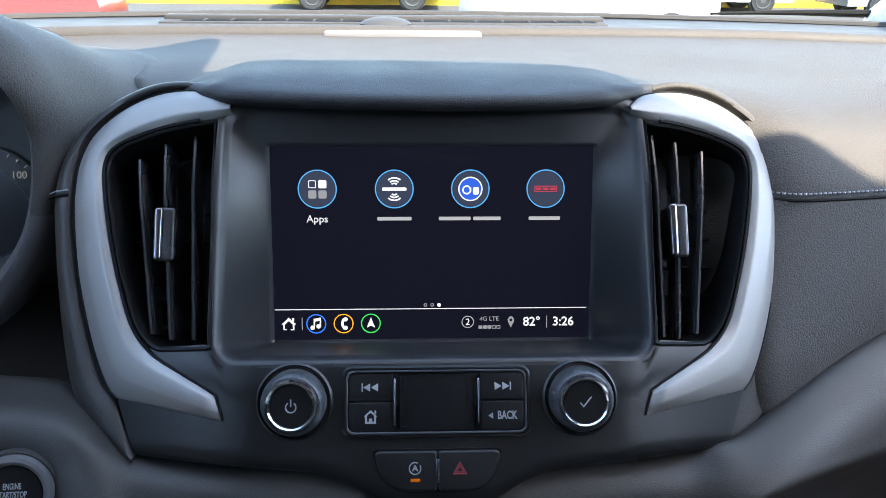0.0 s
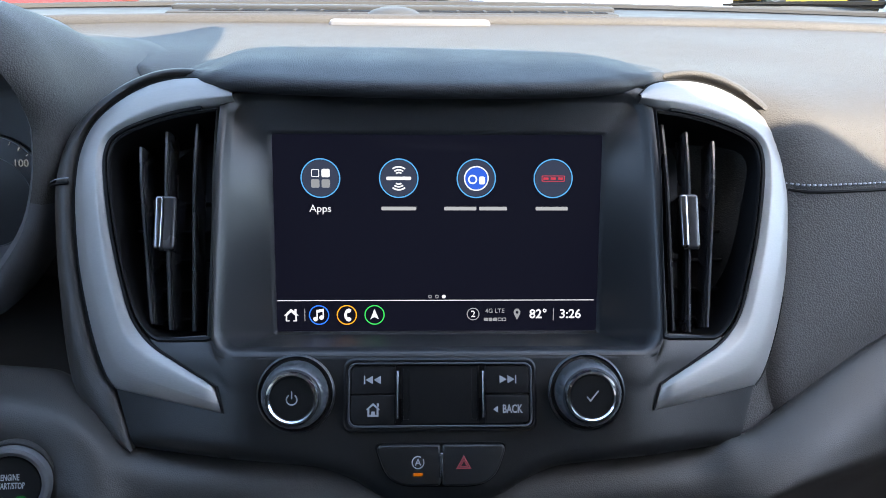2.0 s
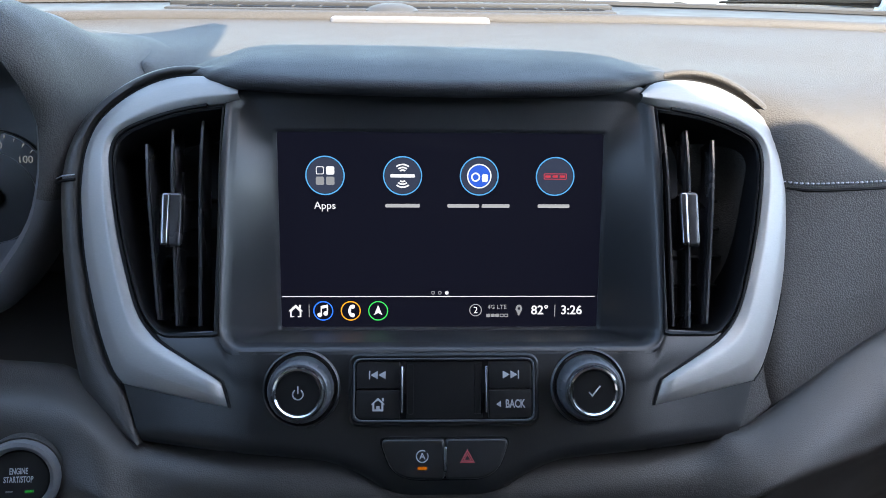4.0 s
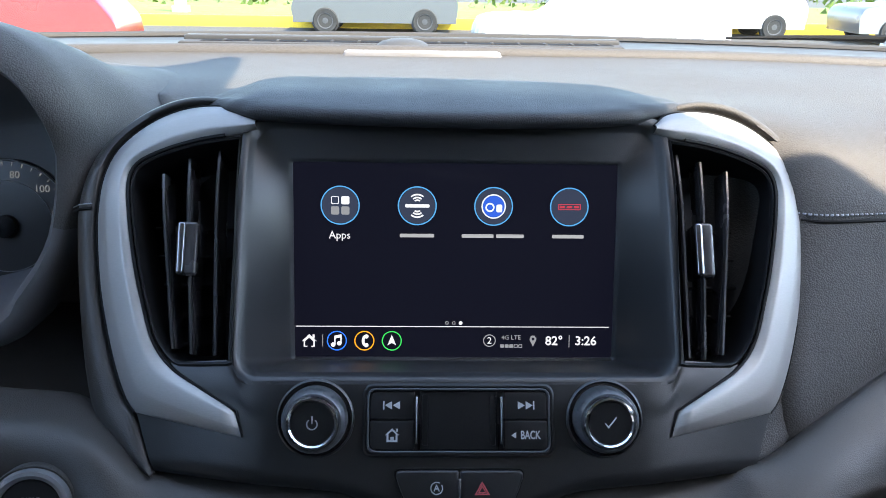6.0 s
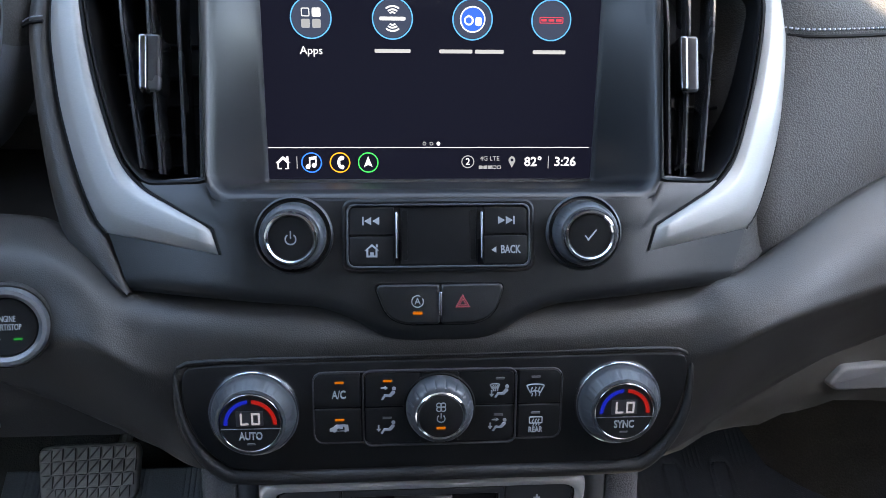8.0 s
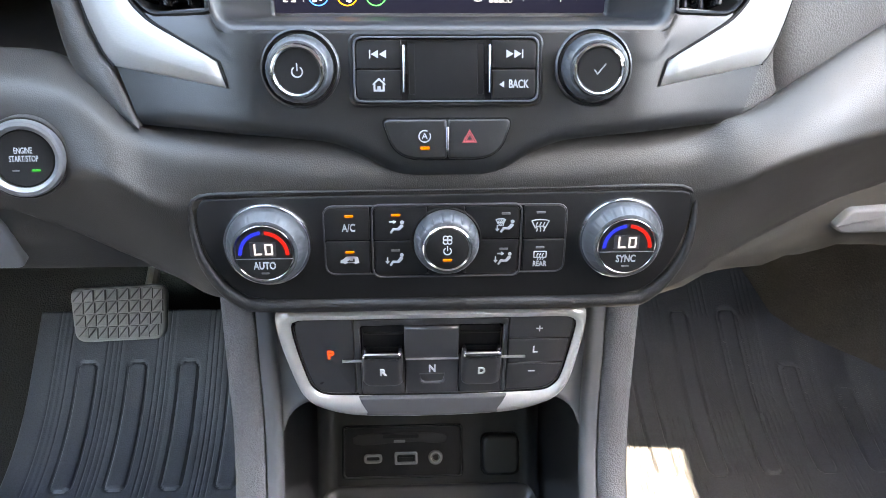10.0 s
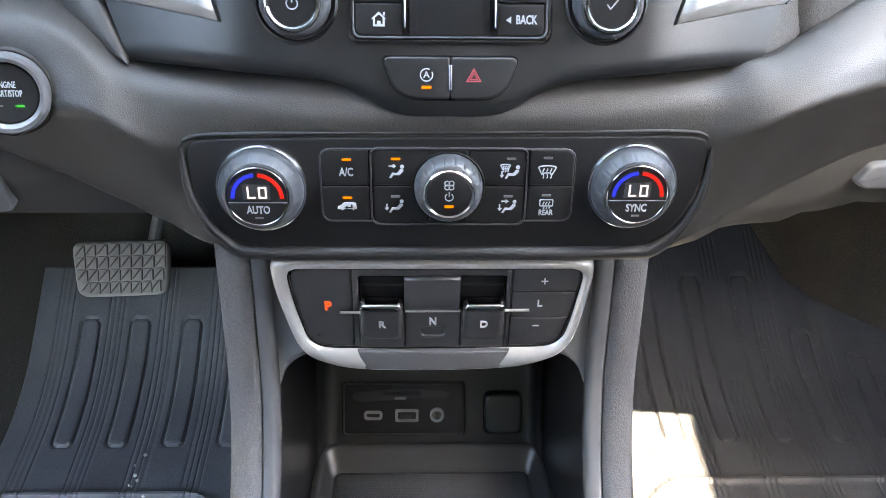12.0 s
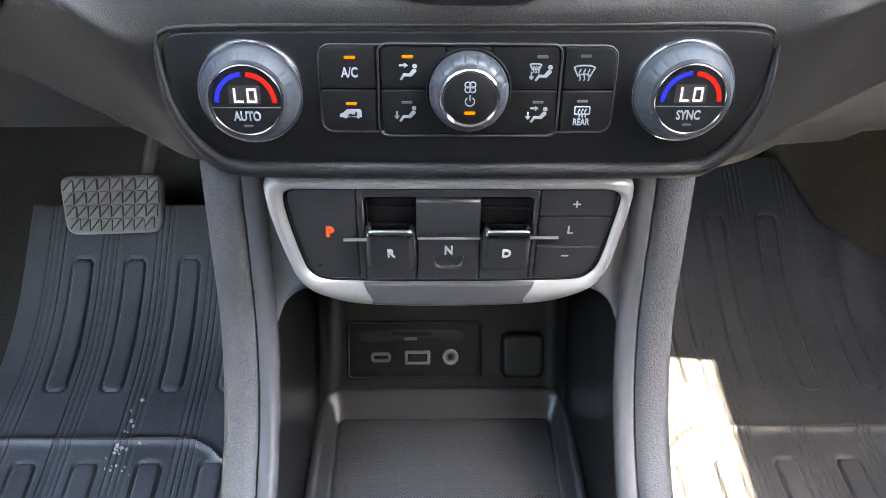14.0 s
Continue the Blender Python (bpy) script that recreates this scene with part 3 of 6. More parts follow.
    part("knee_bolster", sheet(rows), BOLSTER, dash, "dark grained leather bolster sweeping under the centre stack", sharp=60, solid=0.005)
    # rolled lip round the climate panel
    lip = [(-124, 24), (-126, 17), (-124, -3), (-117, -19), (-106.5, -30), (-92, -33.8), (0, -34.2), (92, -33.8), (107, -30), (118, -18), (125, -2), (126.5, 18), (124, 26), (112, 29), (60, 28.6), (0, 28), (-60, 27.6), (-112, 26.6)]
    path = smooth([(x * MM, v * MM, -0.0014 + 0.0012 * min(1, max(0, (20 - v) / 20))) for x, v in lip], 150, True)
    radii = [0.0011 + 0.0027 * min(1, max(0, (0.020 - v) / 0.05)) for x, v, _ in path]
    path = [CLIMATE_AT @ Vector(p) for p in path]
    part("panel_lip", tube(path, radii, 12, closed=True), LIP, dash)
    # panels under the bolster
    knee = [[(x, y, z) for y, z in ((-0.045, 0.505), (-0.066, 0.482), (-0.068, 0.468), (-0.062, 0.447), (-0.055, 0.4415), (-0.02, 0.438), (0.4, 0.415))] for x in np.linspace(-0.74, -0.118, 12)]
    part("knee_panel", sheet([smooth(r, 40) for r in knee]), KNEE, dash, "dark panel under the steering column", solid=0.004)
    # pale grey plate standing out from the knee panel
    pale_edge = [(-0.320, 0.486), (-0.2370, 0.481), (-0.2318, 0.472), (-0.2312, 0.4500), (-0.2335, 0.4465), (-0.320, 0.446)]
    part("pale_plate", moved(plate(fillet([(x, z, 0.004) for x, z in pale_edge]), -0.004, 0.004, 0.002), Matrix.Translation((0, -0.070, 0)) @ pose(0, 0, 0, 90)), PALE_GREY, dash, "pale grey plate on the panel")
    gb = []
    for x in np.linspace(0.118, 0.74, 40):
        y, z = foot(x)
        low = float(np.interp(x, (0.118, 0.153, 0.181, 0.220, 0.263, 0.296, 0.74), (0.440, 0.4370, 0.4253, 0.4216, 0.4145, 0.4067, 0.40)))
        low = min(low, z - 0.006)
        # Out of view the box is swelled to shade the far edge of the sun patch.
        y -= float(np.interp(x, (0.30, 0.38, 0.50, 0.74), (0.0, 0.066, 0.090, 0.110)))
        low += 0.03 * float(np.interp(x, (0.30, 0.40), (0, 1)))
        gb.append(smooth([(x, y + 0.02, z + 0.02), (x, y + 0.007, z + 0.004), (x, y + 0.005, z - 0.004), (x, y + 0.006, (z + low) / 2), (x, y + 0.010, low + 0.005), (x, y + 0.018, low), (x, y + 0.08, low - 0.012), (x, 0.42, 0.375)], 44))
    part("glove_box", sheet(gb), TRIM_DARK, dash, "brown-grey glove box below the bolster", solid=0.004)
    grip = [(-0.0005, 0.4470, 0.003), (0.0096, 0.4570, 0.005), (0.062, 0.4445, 0.002), (0.062, 0.4240, 0.002), (0.0086, 0.4392, 0.005)]
    part("glove_box_handle", moved(plate(fillet(grip), -0.010, 0.002, 0.0025), Matrix.Translation((0.24, -0.0453, 0)) @ pose(0, 0, 0, 90, 0, 21)), PALE_GREY, dash, "pale grey handle")


dashboard()


def instrument_cluster():
    """Cowl over the dials, with the edge of the speedometer."""
    cowl = thing("instrument_cluster", "charcoal cowl with a dark dial behind a black surround", "instrument cluster", Matrix.Identity(4))
    rim = smooth([(-0.335, 0.562), (-0.262, 0.579), (-0.245, 0.596), (-0.230, 0.618), (-0.2235, 0.640), (-0.2215, 0.660), (-0.2225, 0.680), (-0.2285, 0.699), (-0.241, 0.712), (-0.27, 0.726), (-0.34, 0.737), (-0.45, 0.737)], 60)
    n = np.gradient(rim, axis=0)
    n = np.stack([n[:, 1], -n[:, 0]], 1)
    n /= np.linalg.norm(n, axis=1)[:, None]
    lean = lambda z: (0.73 - min(z, 0.73)) * 0.25 - 0.013 * min(1, max(0, (0.70 - z) / 0.03))
    inside = [[(x, y - lean(z), z) for x, z in rim + n * o] for y, o in ((0.19, -0.014), (0.12, -0.010), (0.06, -0.004), (0.036, 0.0), (0.029, 0.004))]
    shell = [[(x, y - lean(z), z) for x, z in rim + n * o] for y, o in ((0.029, 0.004), (0.03, 0.010), (0.042, 0.018), (0.08, 0.025))]
    # the skin runs on from the rim down to the collar and out over the pad
    side = np.interp(rim[:, 1], (0.56, 0.640, 0.660, 0.680, 0.699, 0.712, 0.726), (0.0, 0.3, 0.4, 0.5, 0.6, 0.7, 0.8)) + np.interp(-rim[:, 0], (0.27, 0.34, 0.45), (0.0, 0.1, 0.2))
    way = [(-0.172, 0.050, 0.56), (-0.172, 0.050, 0.640), (-0.170, 0.066, 0.656), (-0.166, 0.090, 0.6715), (-0.168, 0.125, 0.6838), (-0.186, 0.175, 0.6900), (-0.230, 0.235, 0.6910), (-0.33, 0.29, 0.6895), (-0.45, 0.315, 0.6865)]
    base = smooth(way, 240)
    knots = np.linspace(0, 1, 240)
    mark = [float(knots[np.argmin(np.linalg.norm(base - q, axis=1))]) for q in np.array(way)]
    at = np.interp(side, (0.0, 0.3, 0.4, 0.5, 0.6, 0.7, 0.8, 0.9, 1.0), mark)
    foot = np.stack([np.interp(at, knots, base[:, j]) for j in range(3)], 1)
    last = shell[-1]
    for k in np.linspace(0.08, 1, 14):
        f = 1 - (1 - k) ** 2.0
        shell.append([(p[0] + (q[0] - p[0]) * k, p[1] + (q[1] - p[1]) * k, p[2] + (q[2] - p[2]) * f) for p, q in zip(last, foot)])
    shell.append([(x + 0.003, y + 0.003, z - 0.004) for x, y, z in shell[-1]])
    grid = np.array(shell)
    for _ in range(24):
        g = grid.copy()
        grid[3:-2, 1:-1] = g[3:-2, 1:-1] * 0.5 + (g[2:-3, 1:-1] + g[4:-1, 1:-1] + g[3:-2, :-2] + g[3:-2, 2:]) * 0.125
    shell = [[tuple(p) for p in row] for row in grid]
    cut = int(np.argmax(rim[:, 1] > 0.632))
    part("cowl", sheet([row[cut:] for row in shell]), DASH, cowl, sharp=60)
    part("lower_surround", sheet([row[:cut + 1] for row in shell[:4]]), SURROUND, cowl, "black lower surround", sharp=60)
    part("surround", sheet(inside), SURROUND, cowl, "matte black inner surround", sharp=60)
    m = Matrix.Translation((-0.280, 0.080, 0.611)) @ pose(0, 0, 0, 76)
    back = [(x, 0.185 - lean(z), z) for x, z in rim + n * -0.016] + [(-0.46, 0.18, 0.55)]
    part("backing", sheet([[p, (-0.46, 0.18, 0.64)] for p in back]), SURROUND, cowl)
    dial = part("dial", plate(disc(0, 0, 0.043, 48), -0.004, 0, 0.001), RIM, cowl)
    dial.matrix_world = m
    ring = part("dial_ring", hoop(disc(0, 0, 0.0290, 48), disc(0, 0, 0.0285, 48), 0, 0.0006), GREY_TRIM, cowl)
    ring.matrix_world = m
    ring = part("outer_ring", hoop(disc(0, 0, 0.0425, 48), disc(0, 0, 0.0415, 48), 0, 0.002), GREY_TRIM, cowl)
    ring.matrix_world = m
    for k in range(12):
        a = radians(110 - k * 9)
        t = part("tick", plate(rrect(0.0385, -0.0002 if k % 2 else -0.0004, 0.0408, 0.0002 if k % 2 else 0.0004, 0.0002, 1), 0, 0.0006, 0.0001, 1), DIAL_WHITE, cowl)
        t.matrix_world = m @ pose(0, 0, 0, 0, 0, math.degrees(a))
    for s, a in (("80", 79), ("100", 46), ("120", 14)):
        part("numeral", letters(s, 0.0066, 0.0330 * math.cos(radians(a)), 0.0330 * math.sin(radians(a)), 0.0002), DIAL_WHITE, cowl).matrix_world = m
    part("needle", tube([(0.004, 0.002, 0.003), (-0.03, -0.012, 0.003)], 0.0009, 6), LED_RED, cowl, "red needle").matrix_world = m
    part("needle_hub", lathe([(0.0075, 0), (0.0072, 0.004), (0.005, 0.0055)], 24), VOID, cowl).matrix_world = m


instrument_cluster()


# ---- centre stack ----
SIL_OUT = [(-105.5, 80.5), (-114.5, 88.2), (-134, 92), (-153, 90.5), (-171, 83.2), (-185.5, 71), (-191.5, 56), (-192.3, 40), (-191, 21), (-186.7, -5), (-180, -29), (-173, -48.4), (-165.5, -63.5), (-160.2, -69.5)]
SIL_IN = [(-105, 76.5), (-114, 73.6), (-137, 71.3), (-157.5, 67), (-171.5, 61), (-175, 51), (-172.5, 34), (-167, 8), (-160, -15.5), (-152.6, -34.6), (-142, -47.4), (-126, -57.5), (-107, -68.5)]
STACK_END = (-103.1, -81)


def leather_collar(stack, s):
    """The leather band round the outside of the silver trim."""
    inner = mm([(-113, 90.5), (-134, 94.5), (-154.5, 92.8), (-172.5, 85.2), (-187.5, 72.5), (-193.5, 56.5), (-194.3, 40), (-193, 21), (-188.7, -5), (-182, -29), (-175, -48.4), (-167.5, -63.5), (-160.5, -71), (-148.5, -98.5)])
    outer_l = [(-114, 97), (-136, 101), (-158, 99), (-178, 91.5), (-196, 78), (-206, 61), (-209.3, 40), (-207, 15), (-202, -18), (-194.1, -53.9), (-185.2, -76.9), (-176, -88), (-165, -95), (-149, -101)]
    outer_r = [(-114, 96), (-136, 100.5), (-158, 98.5), (-177.5, 90), (-194, 76), (-201, 58), (-202, 40), (-200.5, 21), (-196, -5), (-189.5, -30), (-182, -52), (-174, -69), (-165, -82), (-149, -101)]
    outer = mm(outer_l if s < 0 else outer_r)
    a, b = smooth(inner, 90), smooth(outer, 90)
    rows = []
    band = ((0.0, -0.012), (0.02, -0.001), (0.15, 0.0022), (0.45, 0.0032), (0.75, 0.0012), (0.93, -0.004), (1.0, -0.018))
    if s > 0:
        band = ((0.0, -0.012), (0.02, -0.001), (0.18, 0.0024), (0.45, 0.0032), (0.75, 0.0026), (1.0, 0.0008), (1.3, -0.003), (1.7, -0.010))
    for k, h in band:
        q = a + (b - a) * k
        sink = [0.010 * max(0.0, 1 - i / 14) ** 2 for i in range(len(q))]
        rows.append([(-s * x, v, bulge(x, v) - d + (h if s < 0 else -0.005 + (h + 0.005) * min(1, max(0, (v - 0.005) / 0.03)))) for (x, v), d in zip(q, sink)])
    # Left band gets the darker leather, which puts its shade into the colour.
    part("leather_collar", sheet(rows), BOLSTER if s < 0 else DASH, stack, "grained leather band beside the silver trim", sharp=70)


def silver_trim(stack, s):
    # the outer edge runs on along the foot to the inner corner
    side = smooth(mm(SIL_OUT), 62)
    foot = even([mm([SIL_OUT[-1]])[0], mm([STACK_END])[0]], 19)[1:]
    outer = np.vstack([side, foot])
    inner = np.vstack([smooth(mm(SIL_IN), 80)])
    rows = []
    for k, h in ((0.0, -0.004), (0.0, 0.0004), (0.03, 0.0012), (0.19, 0.0040), (0.23, 0.0044), (0.28, 0.0045), (0.64, 0.0042), (0.70, 0.0039), (0.95, 0.0016), (1.0, 0.0006), (1.0, -0.006)):
        q = inner + (outer - inner) * k
        ease = [min(1.0, 0.05 + (len(q) - 1 - i) * 0.45) for i in range(len(q))]
        rows.append([(-s * x, v, bulge(x, v) + (h * e if h > 0 else h)) for (x, v), e in zip(q, ease)])
    gap = [(-s * x, v, bulge(x, v) + 0.0008) for x, v in inner[6:]] + [(-s * STACK_END[0] * MM, STACK_END[1] * MM, bulge(STACK_END[0] * MM, STACK_END[1] * MM) + 0.0008)]
    part("shadow_gap", tube(gap, [0.0013 - 0.0008 * (k / (len(gap) - 1)) ** 3 for k in range(len(gap))], 6), VOID, stack)
    rim = [(-s * x, v, bulge(x, v) + 0.0004) for x, v in side]
    part("shadow_gap", tube(rim, 0.0008, 6), VOID, stack)
    bm = sheet(rows)
    part("silver_trim", bm, SILVER, stack, "satin silver trim curving round the air vent", sharp=50)


def centre_stack():
    stack = thing("centre_stack", "black centre stack with curved satin silver side trims", "centre stack", STACK_AT)
    to_stack = STACK_AT.inverted() @ SCREEN_AT
    # recess round the screen
    def loop2(x0, y0, x1, y1, r, h, screen=False):
        q = rrect(x0 * MM, y0 * MM, x1 * MM, y1 * MM, r * MM, 8)
        pts = []
        for k in range(4):
            corner, nxt = q[k * 9:k * 9 + 9], q[(k * 9 + 9) % 36]
            pts += corner + [tuple(np.array(corner[-1]) + (np.array(nxt) - corner[-1]) * f) for f in np.linspace(0, 1, 26)[1:-1]]
        if screen:
            return [tuple(to_stack @ Vector((x, v, h * MM))) for x, v in pts]
        return [(x, v, bulge(x, v) + h * MM) for x, v in pts]

    def blend(a, b, k):
        return [tuple(Vector(p).lerp(Vector(q), k)) for p, q in zip(a, b)]
    s0 = loop2(-87, -53, 87, 53, 1.0, -4, True)
    s1 = loop2(-87, -53, 87, 53, 1.0, 0.8, True)
    s2 = loop2(-88.5, -54.5, 88.5, 54.5, 2.0, 1.6, True)
    r0 = loop2(-106, -50, 106, 78, 9, -5.0)
    r1 = loop2(-108, -51.8, 108, 80, 10, -2.0)
    r2 = loop2(-109.5, -53.2, 109.5, 82, 11, -0.2)
    r3 = loop2(-112, -56, 112, 86, 12, 0.2)
    r4 = loop2(-114, -60, 114, 92, 12, -6)
    rows = [s0, s1, s2, blend(s2, r0, 0.06), blend(s2, r0, 0.5), blend(s2, r0, 0.94), r0, r1, r2, r3, r4]
    part("screen_surround", sheet(rows, True), RECESS, stack, "black recessed frame of the screen", sharp=60)
    # lower face with the V-shaped foot
    top = even(mm([(-164, -58), (-150, -46), (-112, -44), (-106, -54.5), (106, -54.5), (112, -44), (150, -46), (164, -58)]), 121)
    bot = smooth(mm([(-148.7, -97.5), (-120, -100.3), (-97, -102.6), (-70, -105), (-55, -107), (-40.5, -112.6), (-29, -119.4), (-18, -122.4), (0, -122.6), (18, -122.4), (29, -119.4), (40.5, -112.6), (55, -107), (70, -105), (97, -102.6), (120, -100.3), (148.7, -97.5)]), 121)
    rows = [[(x, v, bulge(x, v) - 0.006) for x, v in top]]
    for k in np.linspace(0, 1, 22):
        q = top + (bot - top) * k
        drop = 0.0025 * max(0, (k - 0.86) / 0.14) ** 2
        ridge = 0.0006 * math.sin(math.pi * min(1, k * 3))
        rows.append([(x, v, bulge(x, v) - drop + ridge) for x, v in q])
    rows.append([(x, v - 0.0005, bulge(x, v) - 0.02) for x, v in bot])
    part("lower_face", sheet(rows), FASCIA, stack, sharp=60)
    for s in (-1, 1):
        silver_trim(stack, s)
        leather_collar(stack, s)
    # seam across the collar on the driver's side
    sx = [on_stack(-0.2095, 0.0375, 0.0006), on_stack(-0.203, 0.0375, 0.0040), on_stack(-0.196, 0.0378, 0.0025)]
    part("collar_seam", tube(smooth(sx, 10), 0.0009, 6), VOID, stack)
    part("collar_stitch", tube(smooth([(x, v + 0.0025, h + 0.0004) for x, v, h in sx], 10), 0.00035, 6), THREAD, stack)
    # padded hood over the screen: rolled lip, grained slope, flat top behind a soft crease
    inv = STACK_AT.inverted()
    secs = []
    for x, ly, lz, cy, cz, ty, tz in ((-0.150, 0.052, 0.6915, 0.056, 0.6925, 0.060, 0.6925), (-0.134, 0.034, 0.6965, 0.043, 0.6985, 0.056, 0.6995), (-0.120, 0.020, 0.6982, 0.038, 0.7025, 0.060, 0.7040), (-0.104, 0.010, 0.6984, 0.034, 0.7056, 0.072, 0.7072), (-0.060, 0.003, 0.6980, 0.034, 0.7062, 0.076, 0.7074), (0.0, 0.0, 0.6975, 0.035, 0.7056, 0.078, 0.7068),
                                      (0.060, 0.003, 0.6975, 0.035, 0.7050, 0.076, 0.7058), (0.090, 0.010, 0.6980, 0.036, 0.7045, 0.068, 0.7050), (0.110, 0.022, 0.6980, 0.038, 0.7020, 0.056, 0.7025), (0.124, 0.034, 0.6975, 0.043, 0.6998, 0.053, 0.7000), (0.138, 0.050, 0.6920, 0.053, 0.6930, 0.056, 0.6925)):
        prof = [(ly + 0.030, lz - 0.010), (ly + 0.008, lz - 0.0062), (ly + 0.0015, lz - 0.0042), (ly, lz), (ly + 0.0028, lz + 0.0028), (ly + (cy - ly) * 0.45, lz + 0.0028 + (cz - lz - 0.0028) * 0.52), (cy, cz), ((cy + ty) / 2, (cz + tz) / 2 + 0.0004), (ty, tz), (ty + 0.006, tz - 0.003), (ty + 0.014, tz - 0.020)]
        secs.append([tuple(inv @ Vector((x, y, z))) for y, z in prof])
    part("screen_hood", sheet(grid_of(secs, 110, 60)), HOOD, stack, "padded grained hood above the screen", sharp=70)
    return stack


centre_stack()


def air_vent(s):
    vent = thing("air_vent", "tall black air vent with a chrome-tipped slider" , "air vent", STACK_AT, "vents beside the screen")
    edge = mm([(-113.2, 71.8), (-136, 69.8), (-156, 65.5), (-169.8, 59.6), (-173.2, 50), (-170.6, 34), (-165, 8), (-158, -15.5), (-150.6, -34), (-141, -45), (-134, -46.5), (-110, -46.5)])
    pts = even(np.vstack([smooth(edge, 60), even([edge[-1], edge[0]], 25)[1:-1]]), 90, True)
    pts = np.array([(-s * x, v) for x, v in pts])
    c = pts.mean(0)
    def lp(k, h):
        return [(*(c + (p - c) * k), bulge(*(c + (p - c) * k)) + h) for p in pts]
    rows = [lp(1.012, -0.006), lp(1.012, 0.0006), lp(0.995, 0.0014), lp(0.975, 0.0004), lp(0.97, -0.003), lp(0.95, -0.02), lp(0.9, -0.042)]
    part("housing", sheet(rows, True, (False, True)), PANEL, vent, sharp=50)
    lines = (((-157.5, 56), (-144.5, -38)), ((-142.8, 63.5), (-134, -41)), ((-126, 66.5), (-121.3, -41.5))) if s < 0 else (((118.7, 66.5), (117.8, -42.5)), ((132.4, 63.5), (126.6, -43)), ((148.3, 59.5), (137, -40.5)))
    for a, b in lines:
        p = even(mm([a, b]), 12)
        rows = []
        for x, v in p:
            g = bulge(x, v)
            rows.append([(x - 0.0013, v, g - 0.0085), (x - 0.0004, v, g - 0.0070), (x + 0.0007, v, g - 0.0070), (x + 0.0014, v, g - 0.0085), (x + 0.0016, v, g - 0.024), (x - 0.0006, v, g - 0.024)])
        part("vane", sheet(rows, True, (True, True)), VANE, vent)
    for k in range(5):
        v = -0.034 + k * 0.016
        xs = [q for q in pts if abs(q[1] - v) < 0.006]
        lo, hi = min(q[0] for q in xs), max(q[0] for q in xs)
        g = bulge((lo + hi) / 2, v)
        part("slat", moved(box(lo + 0.004, -0.0008, -0.012, hi - 0.004, 0.0008, 0.0, 0.0004), Matrix.Translation((0, v, g - 0.036))), VOID, vent)
    x, v0, v1 = (-0.1405, -0.0005, 0.0270) if s < 0 else (0.1275, -0.0005, 0.0275)
    g = bulge(x, 0.013)
    tab = part("slider", plate(rrect(x - 0.0028, v0 - 0.0005, x + 0.0068, v1 + 0.0005, 0.0022), g - 0.022, g - 0.0045, 0.0018), VANE, vent, "black slider")
    part("slider_tip", plate(rrect(x - 0.0036, v0, x + 0.0006, v1, 0.0016), g - 0.010, g - 0.0028, 0.0014, 4), DARK_CHROME, tab, "chrome bar")


air_vent(-1)
air_vent(1)


